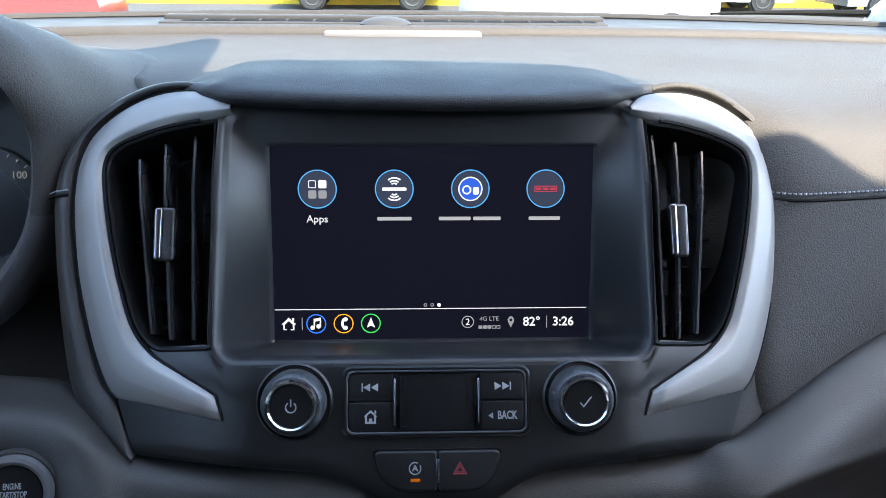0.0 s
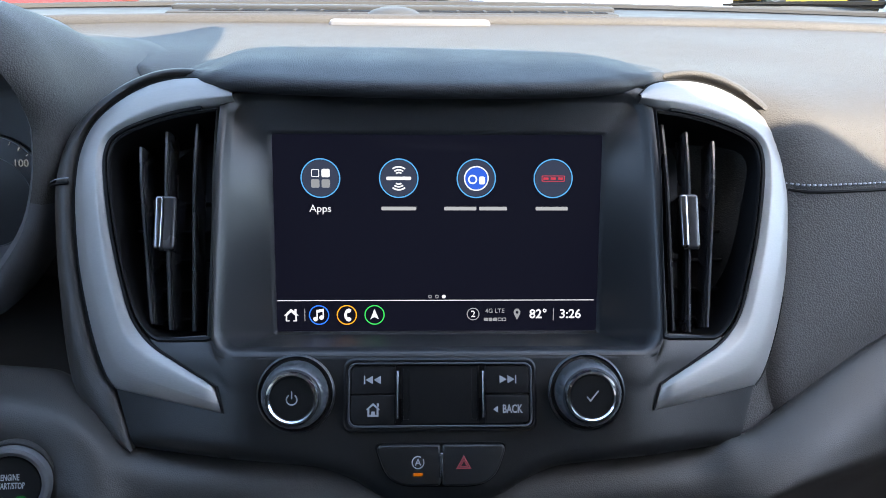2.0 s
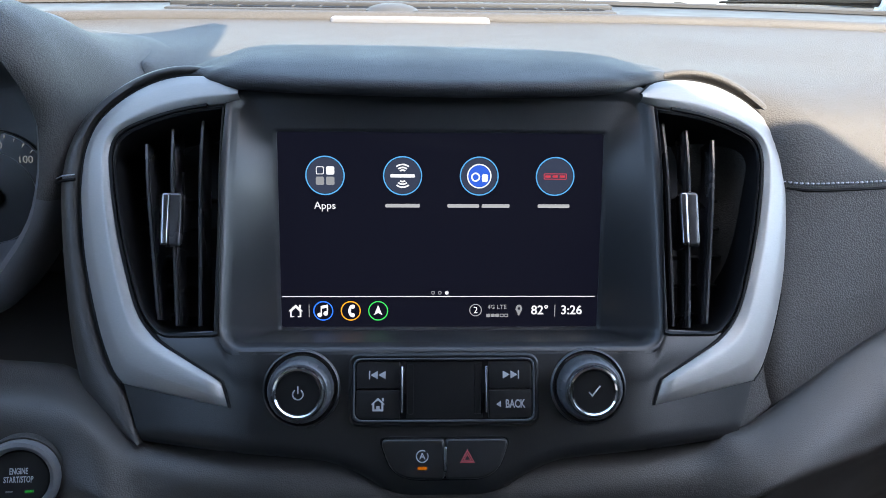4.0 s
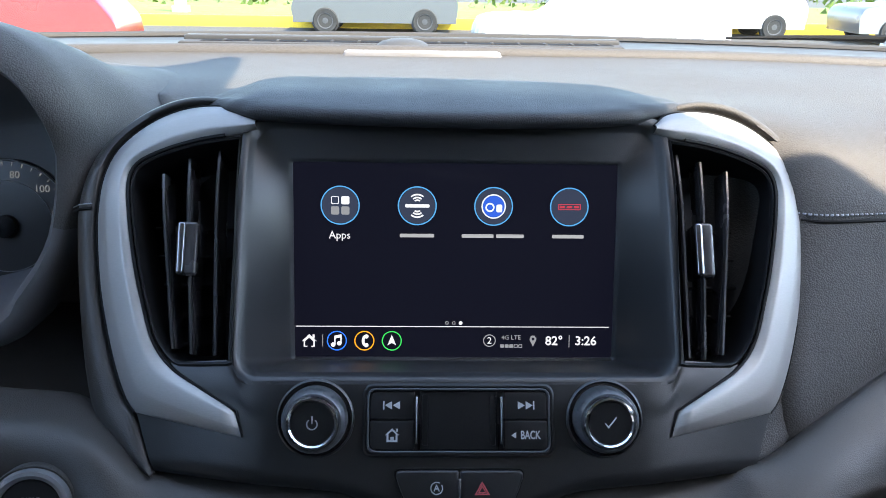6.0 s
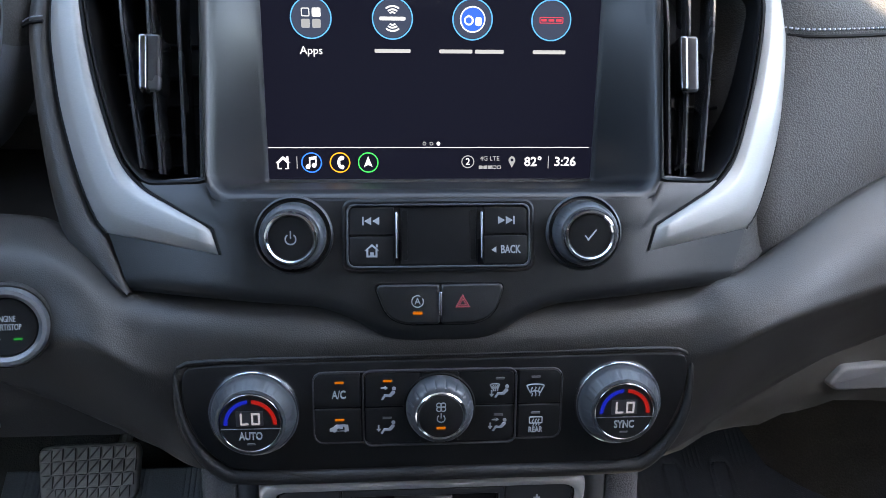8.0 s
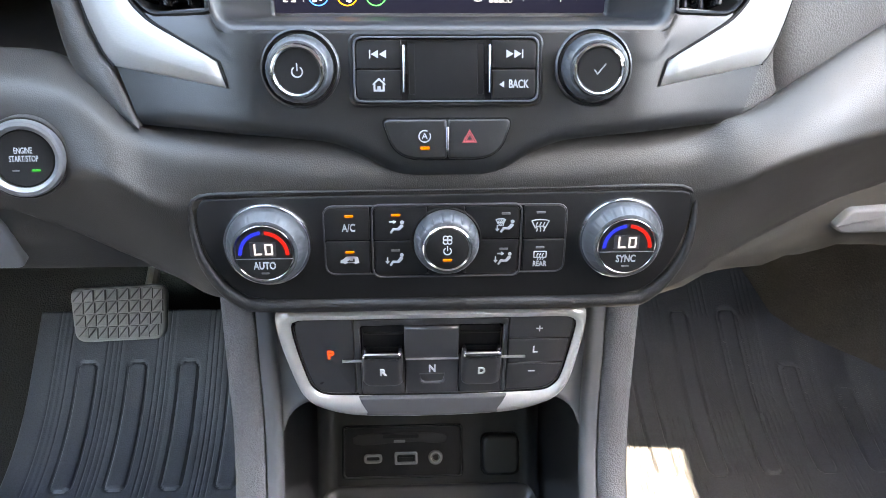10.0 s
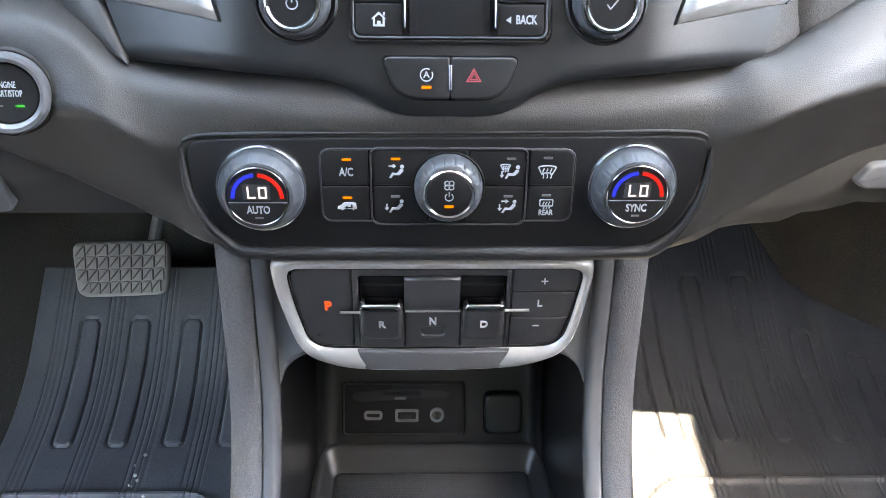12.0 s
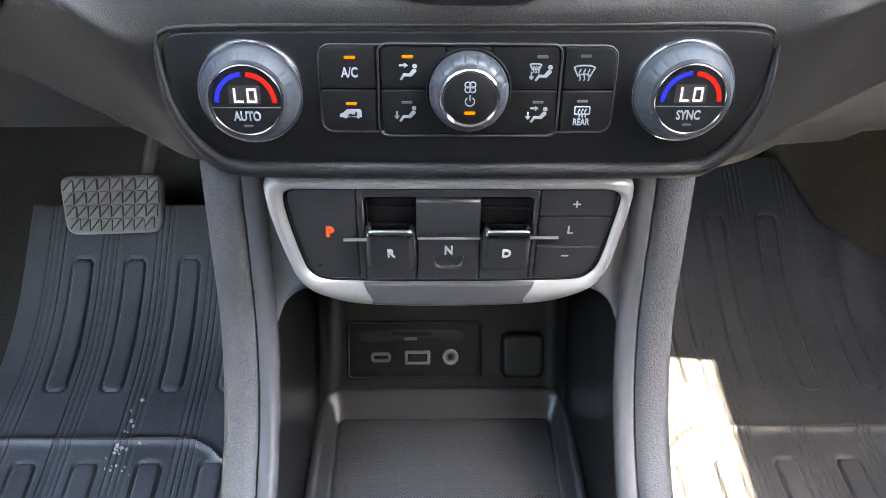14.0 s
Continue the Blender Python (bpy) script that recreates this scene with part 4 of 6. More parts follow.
# ---- touchscreen ----
def touchscreen():
    sc = thing("touchscreen", "dark glossy touchscreen showing a home page with four round icons", "touchscreen", SCREEN_AT)
    part("glass", plate(rrect(-0.0875, -0.0535, 0.0875, 0.0535, 0.001), -0.006, 0.0, 0.0003), SCREEN, sc)
    Z, H = 0.0002, 0.0005

    def ui(name, bm, m, parent=sc, label=""):
        return part(name, bm, m, parent, label)

    def flat(loop, z=Z, h=H, bm=None):
        return plate(mm(loop), z, h, 0.00005, 1, bm)
    for k, cx in enumerate((-62, -20.7, 20.4, 61.4)):
        icon = ui("icon", flat(disc(cx, 30.1, 9.6)), UI_DISC, sc, ("round icon with four squares", "round icon with pale waves", "round blue and white icon", "round icon with a red bar")[k])
        ui("icon_ring", hoop(mm(disc(cx, 30.1, 10.5)), mm(disc(cx, 30.1, 9.8)), Z, H), UI_BLUE, icon)
        if k == 0:
            for dx, dy in ((-4.9, 0.5), (0.6, 0.5), (-4.9, -5), (0.6, -5)):
                if (dx, dy) == (-4.9, 0.5):
                    ui("square", hoop(mm(rrect(cx + dx, 30.1 + dy, cx + dx + 4.4, 30.1 + dy + 4.4, 0.8)), mm(rrect(cx + dx + 0.6, 30.7 + dy, cx + dx + 3.8, 30.1 + dy + 3.8, 0.5)), 0.0004, 0.0007), UI_WHITE, icon)
                else:
                    ui("square", flat(rrect(cx + dx, 30.1 + dy, cx + dx + 4.4, 30.1 + dy + 4.4, 0.8), 0.0004, 0.0007), UI_WHITE if dy > 0 else UI_GREY, icon)
        elif k == 1:
            ui("bar", flat(rrect(cx - 6.6, 29.2, cx + 6.6, 31.0, 0.6), 0.0004, 0.0007), UI_WHITE, icon)
            for r in (2.6, 4.0, 5.6):
                for a0, a1 in ((50, 130), (230, 310)):
                    yy = 31.0 if a0 < 180 else 29.2
                    ui("wave", arc_band(cx * MM, yy * MM, (r - 0.85) * MM, r * MM, a0, a1, 0.0004, 0.0007, 10), UI_WHITE, icon)
        elif k == 2:
            ui("badge", flat(disc(cx, 30.1, 6.6), 0.0004, 0.0007), UI_WHITE, icon)
            ui("badge_field", flat(disc(cx, 30.1, 5.9), 0.0006, 0.0009), UI_DEEP, icon)
            ui("mark", hoop(mm(disc(cx - 2, 29.6, 2.6, 24)), mm(disc(cx - 2, 29.6, 1.5, 24)), 0.0008, 0.0011), UI_WHITE, icon)
            ui("mark", flat(rrect(cx + 1.4, 27, cx + 4.6, 31.2, 0.9), 0.0008, 0.0011), UI_WHITE, icon)
        else:
            ui("bar", hoop(mm(rrect(cx - 6.3, 28.4, cx + 6.3, 31.8, 0.5)), mm(rrect(cx - 5.7, 29.0, cx + 5.7, 31.2, 0.3)), 0.0004, 0.0007), UI_RED, icon)
            for dx in (-3.9, 0.0, 3.9):
                ui("bar", flat(rrect(cx + dx - 1.4, 29.5, cx + dx + 1.4, 30.7, 0.2), 0.0004, 0.0007), UI_RED, icon)
    ui("caption", letters("Apps", 5.7 * MM, -62.3 * MM, 13.9 * MM, Z), UI_WHITE)
    for x0, x1 in ((-30.0, -11.5), (3.4, 20.6), (22.0, 37.0), (52.4, 69.6)):
        ui("caption_bar", flat(rrect(x0, 13.1, x1, 15.0, 0.4)), UI_CAPTION)
    for k, x in enumerate((-4.1, -0.35, 3.4)):
        ui("page_dot", flat(disc(x, -33.9, 1.05, 16)) if k == 2 else hoop(mm(disc(x, -33.9, 1.0, 16)), mm(disc(x, -33.9, 0.6, 16)), Z, H, bevel=0.00005), UI_WHITE if k == 2 else UI_GREY)
    ui("divider", flat(rrect(-86.5, -36.15, 85.3, -35.75, 0.1)), UI_WHITE)
    for x in (-71.9, 63.4):
        ui("divider", flat(rrect(x - 0.2, -47.4, x + 0.2, -40.6, 0.1)), UI_GREY)
    home = ui("home_symbol", flat([(-83.2, -44.2), (-79.2, -40.4), (-75.2, -44.2), (-76.2, -44.2), (-76.2, -47.4), (-78.2, -47.4), (-78.2, -44.6), (-80.2, -44.6), (-80.2, -47.4), (-82.2, -47.4), (-82.2, -44.2)]), UI_WHITE)
    ui("house_inside", flat([(-81.4, -44.3), (-79.2, -42.2), (-77.0, -44.3), (-77.0, -46.8), (-78.4, -46.8), (-78.4, -45.2), (-80.0, -45.2), (-80.0, -46.8), (-81.4, -46.8)], 0.0004, 0.0007), SCREEN, home)
    ui("chimney", flat(rrect(-77.4, -42.6, -76.3, -40.6, 0.1)), UI_WHITE, home)
    for x, m in ((-64.2, UI_MUSIC), (-49.2, UI_ORANGE), (-34.2, UI_GREEN)):
        ui("ring", hoop(mm(disc(x, -44, 5.5)), mm(disc(x, -44, 4.85)), Z, H), m)
    note = ui("music_symbol", flat([(-65.6, -41.2), (-61.6, -40.4), (-61.6, -45.6), (-62.3, -45.6), (-62.3, -42.2), (-64.9, -42.7), (-64.9, -46.4), (-65.6, -46.4)]), UI_WHITE)
    for x, y in ((-66.2, -46.2), (-62.9, -45.4)):
        ui("note_head", flat(disc(x, y, 1.25, 16)), UI_WHITE, note)
    ui("phone_symbol", arc_band(-46.0 * MM, -44 * MM, 3.1 * MM, 4.6 * MM, 135, 225, Z, H, 10), UI_WHITE)
    for a in (42, -42):
        ui("phone_end", flat(disc(-46.0 - 3.2 * math.cos(radians(a)) + 0.3, -44 + 3.6 * math.sin(radians(a)), 1.2, 12)), UI_WHITE)
    ui("arrow_symbol", flat([(-34.2, -40.6), (-31.9, -46.4), (-34.2, -45.2), (-36.5, -46.4)]), UI_WHITE)
    ui("profile_ring", hoop(mm(disc(19.4, -43.7, 3.5)), mm(disc(19.4, -43.7, 2.95)), Z, H), UI_GREY)
    ui("profile_number", letters("2", 5.2 * MM, 19.4 * MM, -43.8 * MM, Z), UI_WHITE)
    ui("network_text", letters("4G LTE", 3.4 * MM, 31.3 * MM, -42.0 * MM, Z), UI_GREY)
    for k in range(5):
        x = 25.4 + k * 2.5
        lp = rrect(x, -47.6, x + 2.1, -45.8, 0.2)
        ui("signal_bar", flat(lp) if k < 3 else hoop(mm(lp), mm(rrect(x + 0.35, -47.25, x + 1.75, -46.15, 0.1)), Z, H, bevel=0.00005), UI_GREY)
    ui("pin_symbol", flat([(43.4, -47.0), (41.6, -43.4), (41.6, -42.4), (42.4, -41.0), (43.4, -40.7), (44.4, -41.0), (45.2, -42.4), (45.2, -43.4)]), UI_GREY)
    ui("pin_hole", flat(disc(43.4, -42.7, 0.75, 14), 0.0004, 0.0007), SCREEN)
    ui("temperature", letters("82°", 7.0 * MM, 55.0 * MM, -43.9 * MM, Z, bold=0.0001), UI_WHITE)
    ui("clock", letters("3:26", 7.0 * MM, 72.6 * MM, -43.9 * MM, Z, bold=0.0001), UI_WHITE)


touchscreen()


# ---- controls under the screen ----
def stack_knob(x, v, mark):
    k = thing("rotary_knob", "round black knob with a chrome ring and a ribbed grey skirt", "knob", STACK_AT @ pose(x + 0.0006, v + 0.0018, 0.0, 9), "knobs under the screen")
    ribs = lambda a: 0.00025 * max(0, math.cos(a * 20)) ** 6
    part("socket", moved(lathe([(0.0190, -0.003), (0.0186, 0.0010), (0.0176, 0.0018), (0.0168, 0.0006), (0.0164, -0.004)], 64, cap=False), pose(0, 0, 0, -9)), FASCIA, k)
    part("skirt", lathe([(0.0156, -0.004), (0.0155, 0.004, 1), (0.0152, 0.0075, 1), (0.0143, 0.0097, 1), (0.0134, 0.0106), (0.0122, 0.0108)], 160, ridge=ribs, cap=True), KNOB_GREY, k, "ribbed grey skirt")
    part("chrome_ring", lathe([(0.0127, 0.0095), (0.0125, 0.0126), (0.0119, 0.0136), (0.0110, 0.0138), (0.0103, 0.0130), (0.0102, 0.0105)], 64, cap=False), CHROME, k, "chrome ring")
    face = part("face", lathe([(0.0104, 0.0105), (0.0103, 0.0122), (0.0098, 0.0126), (0.004, 0.0127)], 64), BUTTON, k, "black face")
    z = 0.0127
    if mark == "power":
        part("power_symbol", arc_band(0, -0.0003, 0.0021, 0.0027, 125, 415, z, z + 0.0003, 24), LEGEND, face)
        part("power_bar", plate(rrect(-0.0003, 0.0, 0.0003, 0.0036, 0.0002, 2), z, z + 0.0003, 0.0001, 1), LEGEND, face)
    else:
        part("tick_mark", plate(mm([(-2.6, -0.2), (-0.8, -2.4), (3.2, 2.6), (2.7, 3.0), (-0.8, -1.4), (-2.2, 0.2)]), z, z + 0.0003, 0.0001, 1), LEGEND, face)


stack_knob(-0.0692, -0.0738, "power")
stack_knob(0.0700, -0.0736, "tick")


def media_controls():
    p = thing("media_panel", "black media button panel with chrome bars beside a touch pad", "control panel", STACK_AT)
    part("frame", hoop(even(mm(rrect(-46, -90.2, 46.2, -55.4, 5, 8)), 120, True), even(mm(rrect(-43.4, -87.6, 43.6, -58.0, 3.5, 8)), 120, True), -0.003, 0.0022, bevel=0.0010), FASCIA, p)
    part("bezel", hoop(even(mm(rrect(-43.8, -88.0, 44, -57.6, 3.8, 8)), 120, True), even(mm(rrect(-42.9, -87.1, 43.1, -58.5, 3.2, 8)), 120, True), -0.003, 0.0030, bevel=0.0002), KNOB_GREY, p)
    part("bed", plate(mm(rrect(-43.4, -87.6, 43.6, -58.0, 3.5)), -0.004, 0.0002, 0.0003), VOID, p)
    for x0, y0, x1, y1, r, nm in ((-42.4, -72.4, -21.2, -59, (0.8, 0.8, 0.8, 3), "previous"), (-42.4, -86.6, -21.2, -73.0, (3, 0.8, 0.8, 0.8), "home"),
                                  (21.6, -72.4, 42.6, -59, (0.8, 0.8, 3, 0.8), "next"), (21.6, -86.6, 42.6, -73.0, (0.8, 3, 0.8, 0.8), "back")):
        b = part("button", plate(mm(rrect(x0, y0, x1, y1, r)), -0.001, 0.0022, 0.0005), BUTTON, p)
        cx, cy, z = (x0 + x1) / 2, (y0 + y1) / 2, 0.0022
        if nm in ("previous", "next"):
            s = -1 if nm == "previous" else 1
            for dx in (-3.6, 0.2):
                part("symbol", plate(mm([(cx + s * dx, cy - 1.9), (cx + s * (dx + 3.4), cy), (cx + s * dx, cy + 1.9)]), z, z + 0.0003, 0.00005, 1), LEGEND, b)
            part("symbol", plate(mm(rrect(cx + s * 4.1 - 0.3, cy - 2.0, cx + s * 4.1 + 0.3, cy + 2.0, 0.1, 1)), z, z + 0.0003, 0.00005, 1), LEGEND, b)
        elif nm == "home":
            o = ccw(mm([(cx - 3.4, cy + 0.1), (cx, cy + 3.3), (cx + 3.4, cy + 0.1), (cx + 2.6, cy + 0.1), (cx + 2.6, cy - 3.1), (cx - 2.6, cy - 3.1), (cx - 2.6, cy + 0.1)]))
            part("symbol", hoop(o, inset(o, 0.0009), z, z + 0.0003, bevel=0.00005), LEGEND, b)
            part("symbol", plate(mm(rrect(cx - 0.8, cy - 3.0, cx + 0.8, cy - 0.7, 0.1, 1)), z, z + 0.0003, 0.00005, 1), LEGEND, b)
            part("symbol", plate(mm(rrect(cx + 1.9, cy + 1.6, cx + 2.7, cy + 3.1, 0.1, 1)), z, z + 0.0003, 0.00005, 1), LEGEND, b)
        else:
            part("symbol", plate(mm([(cx - 6.9, cy), (cx - 4.6, cy + 1.5), (cx - 4.6, cy - 1.5)]), z, z + 0.0003, 0.00005, 1), LEGEND, b)
            part("lettering", letters("BACK", 5.4 * MM, (cx + 2.3) * MM, cy * MM, z, wide=0.68, bold=0.00012), LEGEND, b)
    part("touch_pad", plate(mm(rrect(-18.2, -86.6, 18.6, -59, 0.5)), -0.001, 0.0012, 0.0004), PANEL, p)
    for x in (-20.2, 20.4):
        part("chrome_bar", plate(mm(rrect(x - 0.8, -83.9, x + 0.8, -61.4, 0.7)), -0.001, 0.0046, 0.00095, 4), DARK_CHROME, p, "upright chrome bar")
        d = 4.0 if x < 0 else -4.0
        o = mm(rrect(x + d - 1.5, -84.6, x + d + 1.5, -60.6, 0.4))
        part("touch_strip", hoop(even(o, 60, True), even(mm(rrect(x + d - 1.25, -84.35, x + d + 1.25, -60.85, 0.3)), 60, True), 0.0, 0.0016, bevel=0.0001), BUTTON, p)


media_controls()


def hazard_switches():
    p = thing("hazard_switch_panel", "small black switch panel with hazard and engine stop buttons", "switch", STACK_AT)
    full = even(mm(fillet([(-31.9, -95.0, 4.5), (-24.5, -115.6, 14), (25.3, -115.6, 14), (32.6, -95.0, 4.5)], 8)), 120, True)
    part("frame", hoop(ccw(full), inset(ccw(full), 0.0009), -0.003, 0.0008, bevel=0.0003), VOID, p)
    part("bed", plate(full, -0.004, 0.0, 0.0003), VOID, p)
    for s, nm in ((-1, "stop"), (1, "hazard")):
        half = fillet([(0.4 + s * x, v, q) for x, v, q in ((31.3, -95.9, 4.5), (24.3, -114.8, 13.5), (0.25, -114.8, 2.0), (0.25, -95.9, 2.0))], 7)
        b = part("button", plate(mm(half), -0.002, 0.0034, 0.0013, 4), FASCIA, p)
        z = 0.0034
        if s < 0:
            part("symbol", arc_band(-0.0105, -0.1040, 0.0025, 0.0030, 60, 390, z, z + 0.0003, 24), LEGEND, b)
            part("lettering", letters("A", 0.0042, -0.0105, -0.1040, z, bold=0.00005), LEGEND, b)
            part("lamp", plate(mm(rrect(-12.7, -110.2, -8.2, -108.8, 0.3, 2)), z, z + 0.0004, 0.0001, 1), LED_AMBER, b, "lit amber lamp")
        else:
            tri = lambda r: [(0.0110 + r * math.cos(radians(a)), -0.1050 + r * math.sin(radians(a))) for a in (90, 210, 330)]
            part("symbol", hoop(ccw(tri(0.0042)), ccw(tri(0.0029)), z, z + 0.0003, bevel=0.00005), RED_LEGEND, b, "red warning triangle")
            part("symbol", hoop(ccw(tri(0.0024)), ccw(tri(0.0015)), z, z + 0.0003, bevel=0.00005), RED_LEGEND, b)
    part("divider", plate(mm(rrect(-0.5, -111.2, 1.3, -99.5, 0.6)), -0.002, 0.0046, 0.0006), DARK_CHROME, p, "thin chrome divider")


hazard_switches()


def engine_button():
    m = Matrix.Translation((-0.1996, -0.0902, 0.5304)) @ pose(0, 0, 0, 66, 0, 12)
    k = thing("engine_start_button", "round black engine start button in a satin silver ring", "push button", m @ Matrix.Scale(0.88, 4))
    part("seat", lathe([(0.0226, -0.012), (0.0225, 0.001), (0.0219, 0.002), (0.0208, 0.0015)], 64, cap=False), BOLSTER, k)
    part("silver_ring", lathe([(0.0210, -0.004), (0.0208, 0.004), (0.0198, 0.0062), (0.0178, 0.0066), (0.0158, 0.0048), (0.0155, 0.001)], 64, cap=False), BEZEL, k, "satin silver ring")
    level = pose(0, 0, 0, 0, 0, -6)
    f = part("face", lathe([(0.0156, -0.002), (0.0154, 0.0028), (0.0146, 0.0036), (0.004, 0.0034)], 64), BUTTON, k)
    part("lettering", moved(letters("ENGINE", 0.0046, 0, 0.0042, 0.0035, wide=0.56, bold=0.00004), level), LEGEND, f)
    part("lettering", moved(letters("START/STOP", 0.0046, 0, -0.0002, 0.0035, wide=0.56, bold=0.00004), level), LEGEND, f)
    part("lamp", moved(plate(mm(rrect(3.4, -7.0, 7.6, -5.8, 0.3, 2)), 0.0034, 0.0039, 0.0001, 1), level), LED_GREEN, f, "lit green lamp")
    part("lamp", moved(plate(mm(rrect(-6.2, -6.8, -2.6, -6.0, 0.3, 2)), 0.0034, 0.0038, 0.0001, 1), level), DIM_LEGEND, f)


engine_button()


# ---- climate panel ----
def climate_panel():
    p = thing("climate_panel", "black climate control panel with two temperature knobs and a fan knob", "control panel", CLIMATE_AT)
    out = smooth(mm([(-121.5, 21.5), (-112, 24.6), (-60, 25.4), (0, 25.8), (60, 26.4), (114, 26.8), (123.2, 23), (123.8, 13), (121.6, 0), (115, -15.5), (105, -26.5), (94, -30.0), (80, -31.0), (0, -30.8), (-80, -31.0), (-94, -30.0), (-104, -27), (-114.5, -16.5), (-121, -2), (-123, 10)]), 160, True)
    part("panel", plate(out, -0.006, 0.0, 0.0008), PANEL, p)
    # button block
    z = 0.0012

    def lamp(b, x, y, lit):
        part("lamp", plate(mm(rrect(x - 2.2, y - 0.55, x + 2.2, y + 0.55, 0.25, 2)), z, z + 0.0004, 0.0001, 1), LED_AMBER if lit else DIM_LEGEND, b, "lit amber lamp" if lit else "unlit lamp")

    def person(b, cx, cy, arrows):
        part("symbol", plate(mm(disc(cx + 3.0, cy + 2.7, 0.95, 14)), z, z + 0.0003, 0.00005, 1), LEGEND, b)
        part("symbol", plate(mm([(cx + 3.4, cy + 1.4), (cx + 2.2, cy + 1.5), (cx + 0.6, cy - 0.5), (cx - 1.7, cy - 0.3), (cx - 3.2, cy - 2.9), (cx - 2.3, cy - 3.2), (cx - 1.2, cy - 1.5), (cx + 1.6, cy - 1.6), (cx + 3.7, cy + 0.6)]), z, z + 0.0003, 0.00005, 1), LEGEND, b)
        for ax, ay, a in arrows:
            pts = [(-2.0, -0.35), (0.0, -0.35), (0.0, -1.1), (1.5, 0.0), (0.0, 1.1), (0.0, 0.35), (-2.0, 0.35)]
            c, s = math.cos(radians(a)), math.sin(radians(a))
            part("arrow", plate(mm([(cx + ax + x * c - y * s, cy + ay + x * s + y * c) for x, y in pts]), z, z + 0.0003, 0.00005, 1), LEGEND, b)

    def shield(b, cx, cy, w, h, square):
        if square:
            o, i = rrect(cx - w, cy - h, cx + w, cy + h, 0.7, 4), rrect(cx - w + 0.5, cy - h + 0.5, cx + w - 0.5, cy + h - 0.5, 0.4, 4)
        else:
            top = [(cx + w * math.sin(radians(q)), cy + h * 0.55 + h * 0.45 * math.cos(radians(q))) for q in np.linspace(90, -90, 13)]
            low = [(cx + w * 0.56 * math.sin(radians(q)), cy - h + h * 0.40 * math.cos(radians(q))) for q in np.linspace(-90, 90, 11)]
            o = ccw(even(top + low, 60, True))
            i = inset(o, 0.55)
        part("symbol", hoop(mm(o), mm(i), z, z + 0.0003, bevel=0.00005), LEGEND, b)
        for dx in (-w * 0.4, 0, w * 0.4):
            wave = [((cx + dx + 0.32 * math.sin(k * 1.1)) * MM, (cy - h * 1.55 + k * h * 0.27) * MM, z + 0.0002) for k in range(8)]
            part("heat_wave", tube(wave, 0.00028, 5), LEGEND, b)

    frame_l = even(mm(rrect(-61.4, -16.6, 61.2, 21.0, 5, 6)), 120, True)
    part("block_bed", plate(frame_l, -0.004, 0.0002, 0.0002), VOID, p)
    part("block_rim", hoop(frame_l, even(mm(rrect(-60.7, -15.9, 60.5, 20.3, 4.4, 6)), 120, True), -0.003, 0.0012, bevel=0.0003), RIM, p)
    mid_o, mid_i = even(mm(rrect(-37.4, -18.2, 38.4, 21.6, 4.2, 6)), 120, True), even(mm(rrect(-36.6, -17.4, 37.6, 20.8, 3.6, 6)), 120, True)
    part("middle_rim", hoop(mid_o, mid_i, -0.003, 0.0019, bevel=0.0003), RIM, p)
    part("middle_bed", plate(mid_i, -0.003, 0.0004, 0.0002), VOID, p)
    specs = [(-60.5, 2.7, -38.2, 20.1, (0.8, 0.8, 0.8, 4.2)), (-60.5, -15.7, -38.2, 1.9, (4.2, 0.8, 0.8, 0.8)), (-36.0, 2.7, -9.6, 20.2, (0.8, 0.8, 0.8, 3.2)), (-36.0, -16.8, -9.6, 1.9, (3.2, 0.8, 0.8, 0.8)),
             (10.0, 2.7, 37.0, 20.2, (0.8, 0.8, 3.2, 0.8)), (10.0, -16.8, 37.0, 1.9, (0.8, 3.2, 0.8, 0.8)), (39.2, 2.7, 60.3, 20.1, (0.8, 0.8, 4.2, 0.8)), (39.2, -15.7, 60.3, 1.9, (0.8, 4.2, 0.8, 0.8)),
             (-9.0, -16.8, 9.4, 20.2, (0.8, 0.8, 0.8, 0.8))]
    bs = [part("button", plate(mm(rrect(*q)), -0.001, z, 0.0005), BUTTON, p) for q in specs]
    lamp(bs[0], -48.3, 15.6, True), lamp(bs[1], -48.5, -3.8, True), lamp(bs[2], -25.0, 16.0, True), lamp(bs[3], -25.4, -3.2, False)
    lamp(bs[4], 30.0, 16.2, False), lamp(bs[5], 29.4, -3.0, False), lamp(bs[6], 47.6, 16.6, False), lamp(bs[7], 48.0, -2.4, False)
    part("lettering", letters("A/C", 5.8 * MM, -48.6 * MM, 9.2 * MM, z, wide=0.70, bold=0.00012), LEGEND, bs[0])
    car = [(-4.8, -1.3), (-4.6, 0.2), (-3.2, 0.7), (-1.6, 2.2), (2.6, 2.2), (4.2, 1.9), (4.5, -1.3), (3.6, -1.3), (3.0, -2.0), (2.2, -1.3), (-1.6, -1.3), (-2.4, -2.0), (-3.2, -1.3)]
    part("symbol", plate(mm([(-48.7 + x, -8.4 + y) for x, y in car]), z, z + 0.0003, 0.00005, 1), LEGEND, bs[1])
    part("symbol_arrow", plate(mm([(-49.6, -9.2), (-46.2, -9.2), (-46.2, -7.2), (-47.0, -7.2), (-47.0, -8.4), (-48.6, -8.4), (-48.6, -7.8), (-50.2, -8.8), (-48.6, -9.8)]), z + 0.0002, z + 0.0005, 0.00005, 1), BUTTON, bs[1])
    person(bs[2], -25.0, 9.4, ((-1.4, 3.0, 0),))
    person(bs[3], -25.4, -8.4, ((-4.2, -0.6, 270),))
    person(bs[4], 30.4, 9.2, ((-4.6, -1.2, 270),))
